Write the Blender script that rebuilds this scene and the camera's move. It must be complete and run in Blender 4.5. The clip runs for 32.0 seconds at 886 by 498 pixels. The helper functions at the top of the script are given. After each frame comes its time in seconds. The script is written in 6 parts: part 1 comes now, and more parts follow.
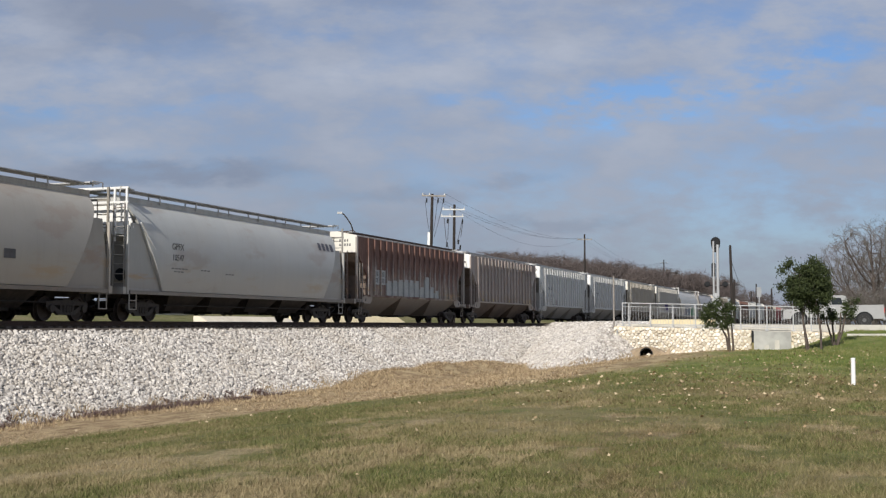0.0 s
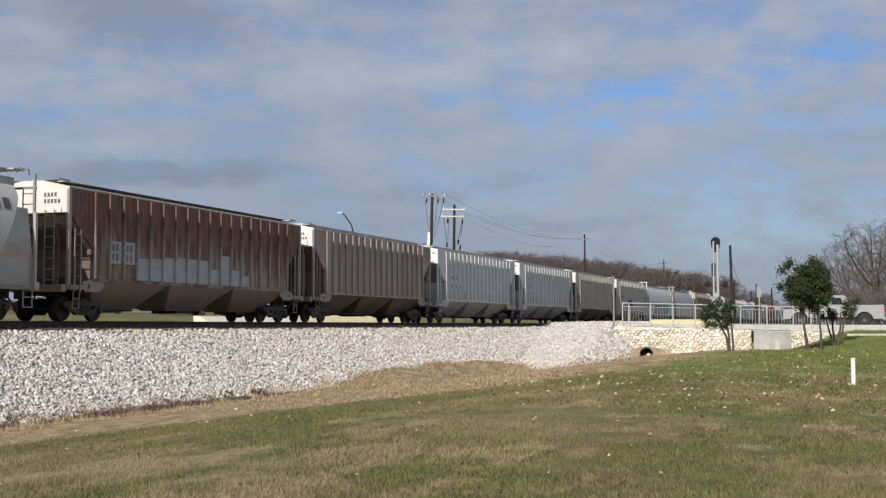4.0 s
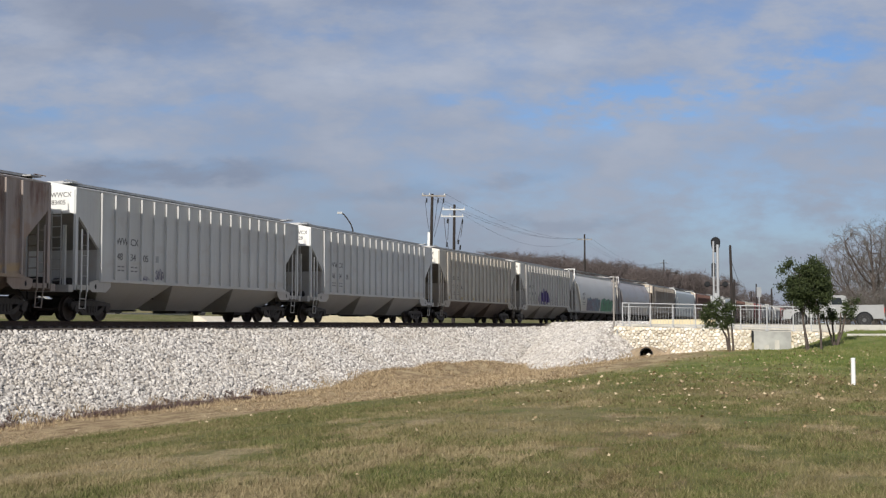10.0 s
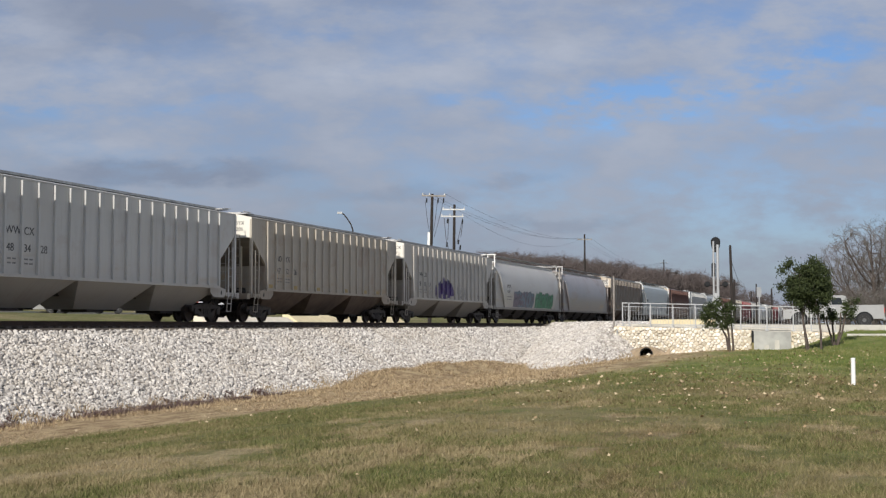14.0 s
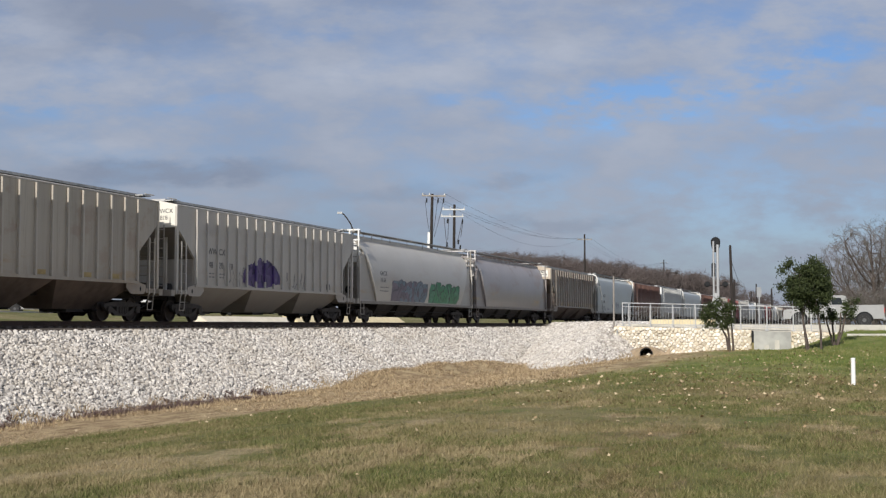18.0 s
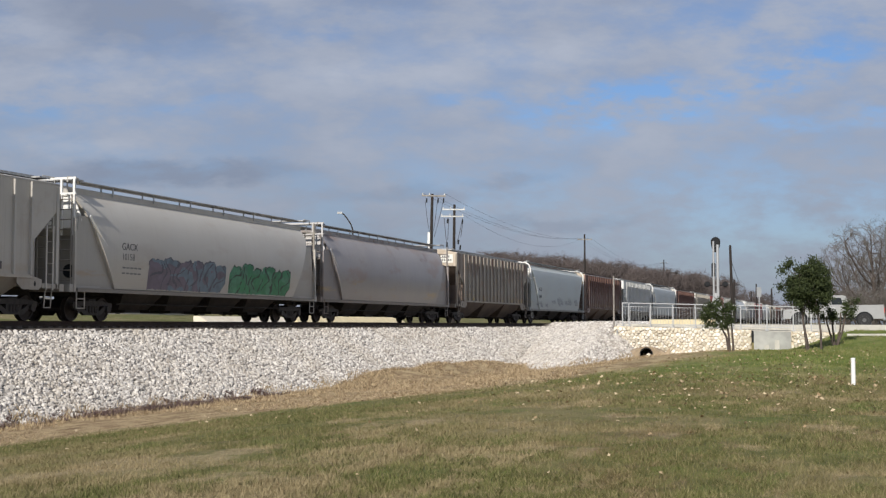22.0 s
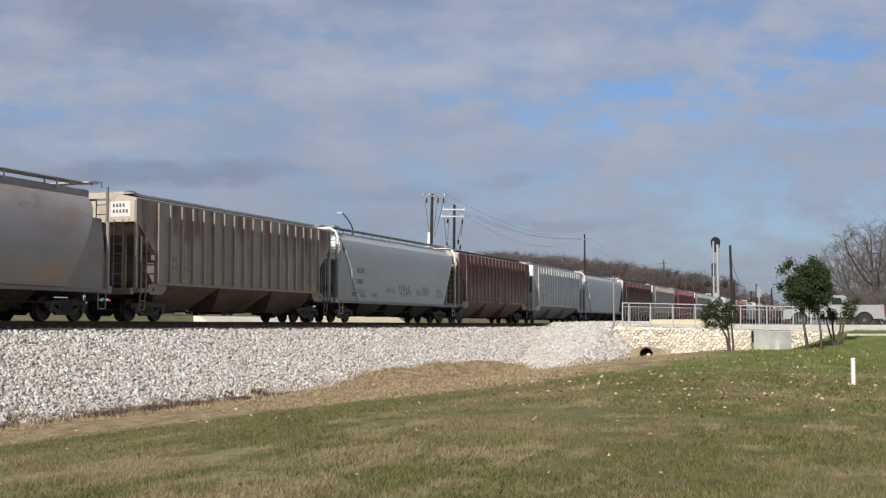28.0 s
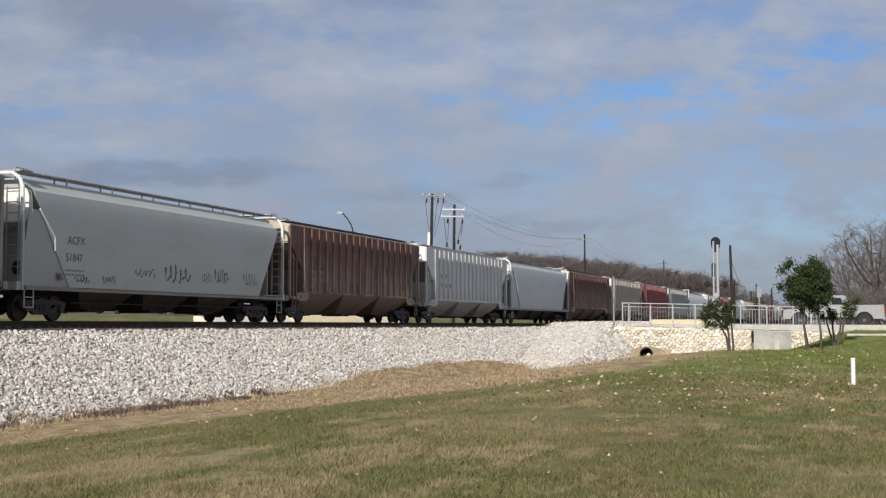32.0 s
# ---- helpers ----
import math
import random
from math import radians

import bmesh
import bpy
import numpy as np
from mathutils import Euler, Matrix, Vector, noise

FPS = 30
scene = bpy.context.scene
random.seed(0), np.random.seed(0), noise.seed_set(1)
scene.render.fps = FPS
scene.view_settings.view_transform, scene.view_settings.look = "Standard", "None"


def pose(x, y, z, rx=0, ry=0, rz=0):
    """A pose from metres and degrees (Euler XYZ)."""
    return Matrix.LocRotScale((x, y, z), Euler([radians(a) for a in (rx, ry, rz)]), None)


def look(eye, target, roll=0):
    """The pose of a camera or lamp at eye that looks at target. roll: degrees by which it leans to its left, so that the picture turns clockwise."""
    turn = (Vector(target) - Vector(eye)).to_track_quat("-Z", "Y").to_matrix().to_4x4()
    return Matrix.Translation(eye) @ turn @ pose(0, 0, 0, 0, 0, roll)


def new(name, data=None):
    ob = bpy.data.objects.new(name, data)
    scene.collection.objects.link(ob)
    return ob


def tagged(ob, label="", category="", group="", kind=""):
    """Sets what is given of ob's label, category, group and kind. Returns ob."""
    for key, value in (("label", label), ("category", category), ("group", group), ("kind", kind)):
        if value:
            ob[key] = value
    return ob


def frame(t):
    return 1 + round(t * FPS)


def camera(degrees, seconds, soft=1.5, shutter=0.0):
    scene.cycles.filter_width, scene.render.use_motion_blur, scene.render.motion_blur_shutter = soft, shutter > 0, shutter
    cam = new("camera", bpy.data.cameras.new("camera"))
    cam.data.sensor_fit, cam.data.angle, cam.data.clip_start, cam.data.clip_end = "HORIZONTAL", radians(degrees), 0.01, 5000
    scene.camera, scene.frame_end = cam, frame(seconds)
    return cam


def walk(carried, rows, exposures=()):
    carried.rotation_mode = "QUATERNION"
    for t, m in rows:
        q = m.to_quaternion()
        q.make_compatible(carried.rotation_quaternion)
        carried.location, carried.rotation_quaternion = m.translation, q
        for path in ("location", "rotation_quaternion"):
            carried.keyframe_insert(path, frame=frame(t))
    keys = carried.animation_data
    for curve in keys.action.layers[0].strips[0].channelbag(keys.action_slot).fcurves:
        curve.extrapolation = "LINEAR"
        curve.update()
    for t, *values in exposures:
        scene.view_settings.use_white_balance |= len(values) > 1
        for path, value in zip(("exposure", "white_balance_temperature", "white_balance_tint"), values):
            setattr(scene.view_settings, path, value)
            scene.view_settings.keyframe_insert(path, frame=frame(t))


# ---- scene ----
# ---- camera: stands still, eye a little below the rail head ----
cam = camera(39.2, 32.0, soft=1.3)
TURN = math.atan(771 / 2200)           # the picture's axis lies this far from the line of the track
EYE = Vector((0, 0, 1.6))
PITCH = math.atan(134 / 2200)
AIM = EYE + Vector((-math.sin(TURN) * math.cos(PITCH), math.cos(TURN) * math.cos(PITCH), math.sin(PITCH)))
walk(cam, [(0, look(EYE, AIM)), (32.0, look(EYE, AIM))])

# ---- light ----
SUN_EL, SUN_AZ = radians(33.5), radians(180.7)     # from behind the near end of the train, almost along the track
sun_way = Vector((math.sin(SUN_AZ) * math.cos(SUN_EL), math.cos(SUN_AZ) * math.cos(SUN_EL), math.sin(SUN_EL)))
sun = new("sun", bpy.data.lights.new("sun", "SUN"))
sun.data.energy, sun.data.angle, sun.data.color = 4.75, radians(0.5), (1.0, 0.945, 0.86)
sun.matrix_world = look(sun_way * 60, (0, 0, 0))


class Nodes:
    """Short ways to add and join nodes."""

    def __init__(self, tree):
        self.tree = tree
        tree.nodes.clear()

    def add(self, kind, ins=None, operation=None, blend_type=None, smooth=False, clamp=False):
        n = self.tree.nodes.new(kind)
        if operation:
            n.operation = operation
        if blend_type:
            n.data_type, n.blend_type = "RGBA", blend_type
        if smooth:
            n.interpolation_type = "SMOOTHSTEP"
        if clamp:
            n.use_clamp = True
        for k, v in (ins or {}).items():
            if isinstance(v, bpy.types.NodeSocket):
                self.tree.links.new(v, n.inputs[k])
            else:
                n.inputs[k].default_value = v
        return n

    def mix(self, f, a, b, mode="MIX"):
        n = self.add("ShaderNodeMix", blend_type=mode)
        for i, v in ((0, f), (6, a), (7, b)):
            if isinstance(v, bpy.types.NodeSocket):
                self.tree.links.new(v, n.inputs[i])
            elif i:
                n.inputs[i].default_value = (*v[:3], 1)
            else:
                n.inputs[i].default_value = v
        return n.outputs[2]

    def noise(self, vec, scale, detail=4.0, rough=0.55, out="Fac"):
        return self.add("ShaderNodeTexNoise", {"Vector": vec, "Scale": scale, "Detail": detail, "Roughness": rough}).outputs[out]

    def span(self, v, a, b, c=0.0, d=1.0):
        return self.add("ShaderNodeMapRange", {"Value": v, "From Min": a, "From Max": b, "To Min": c, "To Max": d}, smooth=True).outputs[0]

    def math(self, op, a, b=0.0, clamp=False):
        return self.add("ShaderNodeMath", {0: a, 1: b}, operation=op, clamp=clamp).outputs[0]

    def scaled(self, vec, s):
        return self.add("ShaderNodeMapping", {"Vector": vec, "Scale": s}).outputs[0]


def make_world():
    w = bpy.data.worlds.new("sky")
    scene.world = w
    w.use_nodes = True
    n = Nodes(w.node_tree)
    air = n.add("ShaderNodeTexSky")
    air.sky_type, air.sun_disc, air.sun_elevation, air.sun_rotation, air.dust_density, air.ozone_density = "NISHITA", False, SUN_EL, SUN_AZ, 1.2, 3.5
    sky = n.mix(1.0, air.outputs[0], (0.96, 1.06, 1.26), "MULTIPLY")
    way = n.add("ShaderNodeTexCoord").outputs["Generated"]
    xyz = n.add("ShaderNodeSeparateXYZ", {0: way})
    up = xyz.outputs[2]
    # bearing and height of a line of sight, as slopes off the line along which the eye looks
    ahead = n.math("MAXIMUM", n.add("ShaderNodeVectorMath", {0: way, 1: (-math.sin(TURN), math.cos(TURN), 0)}, operation="DOT_PRODUCT").outputs["Value"], 0.15)
    across = n.add("ShaderNodeVectorMath", {0: way, 1: (math.cos(TURN), math.sin(TURN), 0)}, operation="DOT_PRODUCT").outputs["Value"]
    u0, v0 = n.math("DIVIDE", across, ahead), n.math("DIVIDE", up, ahead)
    # seen low over the horizon the sheets draw together, so their texture is finer upwards than across
    level = n.add("ShaderNodeCombineXYZ", {0: u0, 1: n.math("MULTIPLY", v0, 2.7), 2: n.math("MULTIPLY", across, 0.6)}).outputs[0]
    warp = n.noise(level, 5.0, 5.0, 0.6)
    warp2 = n.noise(level, 9.0, 5.0, 0.6)
    u = n.math("ADD", u0, n.math("MULTIPLY", n.math("SUBTRACT", warp, 0.5), 0.13))
    v = n.math("ADD", v0, n.math("MULTIPLY", n.math("SUBTRACT", warp2, 0.5), 0.045))
    uv = n.add("ShaderNodeCombineXYZ", {0: u, 1: v, 2: 0.0}).outputs[0]

    def soft(cu, cv, ru, rv, much, lean=0.0):
        """A soft-edged oval of the sky about one bearing and height."""
        q = n.add("ShaderNodeMapping", {"Vector": uv, "Location": (-cu, -cv, 0)}).outputs[0]
        q = n.add("ShaderNodeMapping", {"Vector": q, "Rotation": (0, 0, -lean)}).outputs[0]
        q = n.scaled(q, (1 / ru, 1 / rv, 1.0))
        d = n.add("ShaderNodeVectorMath", {0: q}, operation="LENGTH").outputs["Value"]
        return n.span(d, 1.0, 0.15, 0.0, much)

    def pile(ovals):
        total = None
        for o in ovals:
            o = soft(*o)
            total = o if total is None else n.math("ADD", total, o)
        return total

    ripple = n.noise(level, 17.0, 5.0, 0.6)
    patchy = n.noise(level, 7.0, 6.0, 0.58)
    gaps = pile(((0.145, 0.178, 0.15, 0.030, 1.3, 0.10), (0.285, 0.203, 0.10, 0.024, 1.0, 0.30), (0.25, 0.165, 0.10, 0.012, 0.55), (0.345, 0.172, 0.05, 0.014, 0.7), (0.02, 0.183, 0.05, 0.013, 0.5), (0.27, 0.245, 0.16, 0.05, 0.35),
                 (-0.33, 0.182, 0.10, 0.022, 0.45), (-0.20, 0.178, 0.08, 0.012, 0.3), (-0.11, 0.236, 0.05, 0.012, 0.25), (0.28, 0.09, 0.22, 0.075, 0.32), (0.05, 0.10, 0.14, 0.05, 0.16)))
    gaps = n.math("MULTIPLY", gaps, n.span(n.math("ADD", n.math("MULTIPLY", patchy, 0.55), n.math("MULTIPLY", ripple, 0.45)), 0.62, 0.40))
    thin = n.span(n.math("ADD", n.math("MULTIPLY", patchy, 0.5), n.math("MULTIPLY", ripple, 0.5)), 0.58, 0.36, 0.0, 0.30)
    fac = n.math("SUBTRACT", n.math("SUBTRACT", 0.93, thin), gaps, True)
    dark = pile(((-0.235, 0.122, 0.15, 0.016, 0.8), (-0.02, 0.104, 0.12, 0.011, 0.34), (0.06, 0.116, 0.06, 0.008, 0.32), (0.10, 0.082, 0.09, 0.008, 0.34), (-0.25, 0.256, 0.14, 0.048, 0.75), (-0.05, 0.268, 0.09, 0.018, 0.35), (0.15, 0.268, 0.08, 0.016, 0.32), (-0.36, 0.225, 0.06, 0.02, 0.2), (-0.1, 0.06, 0.3, 0.045, 0.22)))
    pale = pile(((-0.335, 0.240, 0.05, 0.015, 0.30), (-0.04, 0.205, 0.12, 0.028, 0.34), (0.08, 0.222, 0.11, 0.020, 0.30), (-0.3, 0.146, 0.11, 0.014, 0.28), (-0.25, 0.205, 0.12, 0.02, 0.22), (0.1, 0.150, 0.16, 0.016, 0.16)))
    shade = n.math("ADD", n.math("MULTIPLY", patchy, 0.40), n.math("ADD", n.math("MULTIPLY", warp, 0.30), n.math("MULTIPLY", ripple, 0.30)))
    # towards the horizon the sheets run together into an even veil
    veil = n.span(up, 0.13, 0.03, 0.0, 0.7)
    shade = n.math("ADD", n.math("MULTIPLY", shade, n.math("SUBTRACT", 1.0, veil)), n.math("MULTIPLY", veil, 0.5))
    shade = n.span(shade, 0.33, 0.67, 0.22, 0.82)
    shade = n.math("SUBTRACT", n.math("ADD", shade, n.math("MULTIPLY", pale, 0.9)), n.math("MULTIPLY", dark, 0.9))
    cloud = n.mix(n.math("ADD", shade, 0.0, True), (3.05, 3.52, 4.65), (5.15, 5.60, 6.65))
    haze = n.span(up, 0.0, 0.22, 0.86, 1.0)
    cloud = n.mix(1.0, cloud, n.add("ShaderNodeCombineXYZ", {0: haze, 1: haze, 2: haze}).outputs[0], "MULTIPLY")
    col = n.mix(fac, sky, cloud)
    bg = n.add("ShaderNodeBackground", {"Color": col, "Strength": 0.085})
    n.add("ShaderNodeOutputWorld", {"Surface": bg.outputs[0]})


make_world()


# ---- materials ----
def material(name):
    m = bpy.data.materials.new(name)
    m.use_nodes = True
    return m, Nodes(m.node_tree)


def finish(n, color, rough=0.6, metal=0.0, bump=None, bump_at=0.02, strength=0.6, spec=0.5, normal=None):
    ins = {"Base Color": color if isinstance(color, bpy.types.NodeSocket) else (*color, 1), "Roughness": rough, "Metallic": metal, "Specular IOR Level": spec}
    if bump is not None:
        ins["Normal"] = n.add("ShaderNodeBump", {"Height": bump, "Strength": strength, "Distance": bump_at}).outputs[0]
    b = n.add("ShaderNodeBsdfPrincipled", ins)
    n.add("ShaderNodeOutputMaterial", {"Surface": b.outputs[0]})


def simple(name, color, rough=0.6, metal=0.0, grain=8.0, vary=0.25, bump_at=0.004, spec=0.5):
    m, n = material(name)
    at = n.add("ShaderNodeTexCoord").outputs["Object"]
    a = n.noise(at, grain, 5.0)
    b = n.noise(at, grain * 0.15, 3.0)
    f = n.math("MULTIPLY", n.math("ADD", a, b), 0.5)
    lo = [c * (1 - vary) for c in color]
    hi = [min(1, c * (1 + vary)) for c in color]
    finish(n, n.mix(n.span(f, 0.3, 0.7), lo, hi), rough, metal, a, bump_at, 0.4, spec)
    return m


def car_paint(name, sheets):
    """Weathered freight-car enamel. The object's colour gives the paint, its alpha how far rust has gone."""
    m, n = material(name)
    info = n.add("ShaderNodeObjectInfo")
    at = n.add("ShaderNodeTexCoord").outputs["Object"]
    z = n.add("ShaderNodeSeparateXYZ", {0: at}).outputs[2]
    jit = n.add("ShaderNodeVectorMath", {0: at, 1: info.outputs["Location"]}, operation="ADD").outputs[0]
    y = n.add("ShaderNodeSeparateXYZ", {0: at}).outputs[1]
    streak = n.noise(n.scaled(at, (1.0, 1.9, 0.20) if sheets > 0.5 else (1.0, 0.45, 0.75)), 1.0, 8.0, 0.66 if sheets > 0.5 else 0.55)
    # each sheet between the stakes has weathered in its own way
    bayno = n.math("FLOOR", n.math("DIVIDE", n.math("ADD", y, 7.1), 0.8353))
    sheet_tone = n.add("ShaderNodeTexWhiteNoise", {"Vector": n.add("ShaderNodeCombineXYZ", {0: bayno, 1: n.math("MULTIPLY", info.outputs["Alpha"], 911.0)}).outputs[0]}).outputs["Value"]
    blot = n.noise(at, 0.55, 6.0, 0.6)
    fine = n.noise(at, 14.0, 4.0)
    paint = n.mix(n.math("MULTIPLY", n.span(streak, 0.3, 0.75), n.math("ADD", 0.10, n.math("MULTIPLY", info.outputs["Alpha"], 0.9))), info.outputs["Color"], n.mix(0.5, info.outputs["Color"], (0.19, 0.15, 0.115)))
    paint = n.mix(n.span(blot, 0.35, 0.7, 0.0, 0.25), paint, n.mix(0.55, info.outputs["Color"], (0.52, 0.46, 0.38)))
    paint = n.mix(n.math("MULTIPLY", sheet_tone, n.math("ADD", 0.02, n.math("MULTIPLY", info.outputs["Alpha"], 1.25 * sheets))), paint, n.mix(0.62, paint, (0.12, 0.10, 0.085)))
    # pale runs and warm stains
    runs = n.noise(n.scaled(at, (1.0, 7.0, 0.35)), 1.0, 5.0, 0.6)
    paint = n.mix(n.math("MULTIPLY", n.span(runs, 0.53, 0.66), n.math("ADD", 0.02, n.math("MULTIPLY", info.outputs["Alpha"], 0.5 * sheets), True)), paint, (0.50, 0.46, 0.40))
    paint = n.mix(n.math("MULTIPLY", n.span(runs, 0.47, 0.34), n.math("ADD", 0.03, n.math("MULTIPLY", info.outputs["Alpha"], 0.7 * sheets), True)), paint, (0.13, 0.10, 0.08))
    warm = n.noise(n.scaled(at, (1.0, 0.7 if sheets > 0.5 else 0.4, 1.0)), 0.9, 6.0, 0.68 if sheets > 0.5 else 0.6)
    paint = n.mix(n.math("MULTIPLY", n.span(warm, 0.52, 0.64), n.math("MULTIPLY", info.outputs["Alpha"], 1.2, True)), paint, (0.27, 0.16, 0.10))
    dirt = n.math("MULTIPLY", n.span(n.math("ADD", z, n.math("MULTIPLY", streak, 1.2)), 3.2, 1.2), n.math("ADD", 0.12, n.math("MULTIPLY", info.outputs["Alpha"], 1.1)))
    paint = n.mix(dirt, paint, (0.19, 0.15, 0.115))
    # ochre stains low on the side
    ochre = n.noise(n.scaled(at, (1.0, 0.45, 2.2)), 0.9, 6.0, 0.62)
    low = n.math("MULTIPLY", n.span(z, 1.25, 1.6), n.span(z, 2.35, 1.95))
    paint = n.mix(n.math("MULTIPLY", n.math("MULTIPLY", n.span(ochre, 0.50, 0.66), low), n.math("MULTIPLY", info.outputs["Alpha"], 2.2, True)), paint, (0.36, 0.25, 0.13))
    rust_at = n.math("ADD", n.math("MULTIPLY", streak, 0.65), n.math("MULTIPLY", blot, 0.35))
    # rust starts under the eaves and runs down
    rust_at = n.math("ADD", rust_at, n.span(z, 1.3, 4.3, -0.13, 0.07))
    edge = n.math("SUBTRACT", 0.995, n.math("MULTIPLY", info.outputs["Alpha"], 0.8))
    rust = n.span(n.math("SUBTRACT", rust_at, edge), -0.12, 0.06)
    rusty = n.mix(n.span(n.noise(n.scaled(at, (1.0, 2.6, 0.5)), 2.2, 6.0, 0.6), 0.3, 0.7), (0.08, 0.04, 0.032), (0.19, 0.102, 0.082))
    col = n.mix(rust, paint, rusty)
    rough = n.math("ADD", 0.42 if sheets > 0.5 else 0.30, n.math("MULTIPLY", rust, 0.35))
    finish(n, col, rough, 0.0, n.math("ADD", fine, blot), 0.002, 0.3)
    return m


M = {
    "paint": car_paint("weathered_car_paint", 1.0),
    "smoothpaint": car_paint("weathered_smooth_car_paint", 0.12),
    "white": simple("chalky_white_paint", (0.74, 0.72, 0.66), 0.6, vary=0.12),
    "galv": simple("galvanised_steel", (0.42, 0.43, 0.44), 0.45, 0.6),
    "walkway": simple("galvanised_grating", (0.42, 0.42, 0.42), 0.6, 0.2, vary=0.3),
    "shadebrown": simple("shaded_brown_steel", (0.105, 0.078, 0.062), 0.75, vary=0.4, grain=2.5),
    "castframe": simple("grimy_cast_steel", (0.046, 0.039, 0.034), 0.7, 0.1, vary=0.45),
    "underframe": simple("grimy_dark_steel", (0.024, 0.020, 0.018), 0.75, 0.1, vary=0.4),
    "wheel": simple("brown_wheel_steel", (0.045, 0.034, 0.029), 0.6, 0.4, vary=0.3),
    "rail": simple("rusted_rail_steel", (0.07, 0.042, 0.03), 0.7, 0.3, vary=0.35),
    "tie": simple("weathered_timber_tie", (0.10, 0.08, 0.065), 0.85, vary=0.35),
    "letter": simple("black_stencil_paint", (0.075, 0.075, 0.08), 0.6),
    "concrete": simple("pale_concrete", (0.52, 0.50, 0.45), 0.85, grain=3.0, vary=0.18),
    "oldconcrete": simple("stained_concrete", (0.36, 0.36, 0.34), 0.85, grain=2.0, vary=0.3),
    "pole": simple("creosoted_pole_wood", (0.024, 0.019, 0.017), 0.9, vary=0.35),
    "polegrey": simple("grey_weathered_wood", (0.26, 0.24, 0.22), 0.9, vary=0.3),
    "porcelain": simple("pale_insulator", (0.6, 0.6, 0.58), 0.3),
    "wire": simple("dark_cable", (0.06, 0.06, 0.065), 0.6),
    "aluminium": simple("dull_aluminium", (0.40, 0.41, 0.42), 0.5, 0.3, vary=0.08),
    "black": simple("black_signal_metal", (0.018, 0.019, 0.021), 0.75, spec=0.2),
    "bark": simple("grey_brown_bark", (0.085, 0.066, 0.055), 0.9, grain=20.0, vary=0.4),
    "twig": simple("bare_winter_twig", (0.125, 0.11, 0.10), 0.9, vary=0.3),
    "woodtwig": simple("far_winter_twig", (0.105, 0.085, 0.08), 0.9, vary=0.3),
    "plastic": simple("white_plastic_post", (0.82, 0.82, 0.80), 0.4, vary=0.04),
    "asphalt": simple("worn_asphalt", (0.10, 0.10, 0.098), 0.9, grain=6.0, vary=0.25),
    "tyre": simple("black_rubber", (0.022, 0.022, 0.023), 0.8),
    "glass": simple("dark_vehicle_glass", (0.02, 0.025, 0.03), 0.08, vary=0.05, bump_at=0.0),
    "chrome": simple("bright_metal", (0.7, 0.7, 0.7), 0.2, 1.0, vary=0.04, bump_at=0.0),
}


def stones_mat(name, dark, pale):
    m, n = material(name)
    isl = n.add("ShaderNodeNewGeometry").outputs["Random Per Island"]
    at = n.add("ShaderNodeTexCoord").outputs["Object"]
    a = n.noise(at, 25.0, 4.0)
    big = n.noise(at, 0.35, 3.0)
    col = n.mix(isl, dark, pale)
    col = n.mix(n.span(a, 0.3, 0.75, 0.0, 0.3), col, [c * 0.5 for c in dark])
    col = n.mix(n.span(big, 0.4, 0.7, 0.0, 0.25), col, (0.42, 0.36, 0.28))
    finish(n, col, 0.85, 0.0, a, 0.01, 0.5, 0.3)
    return m


# Bed darker than its stones; the shade in their gaps is in its colour.
M["ballastbed"] = stones_mat("limestone_bed_gap_shade", (0.22, 0.205, 0.19), (0.26, 0.245, 0.225))
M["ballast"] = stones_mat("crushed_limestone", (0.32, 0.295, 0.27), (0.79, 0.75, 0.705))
# Stained bed under the train; the train's shade is in this colour.
M["dirtyshadeballast"] = stones_mat("oil_stained_shaded_ballast", (0.045, 0.036, 0.029), (0.12, 0.10, 0.085))
M["limestone"] = stones_mat("cream_limestone_block", (0.58, 0.50, 0.36), (0.80, 0.74, 0.60))


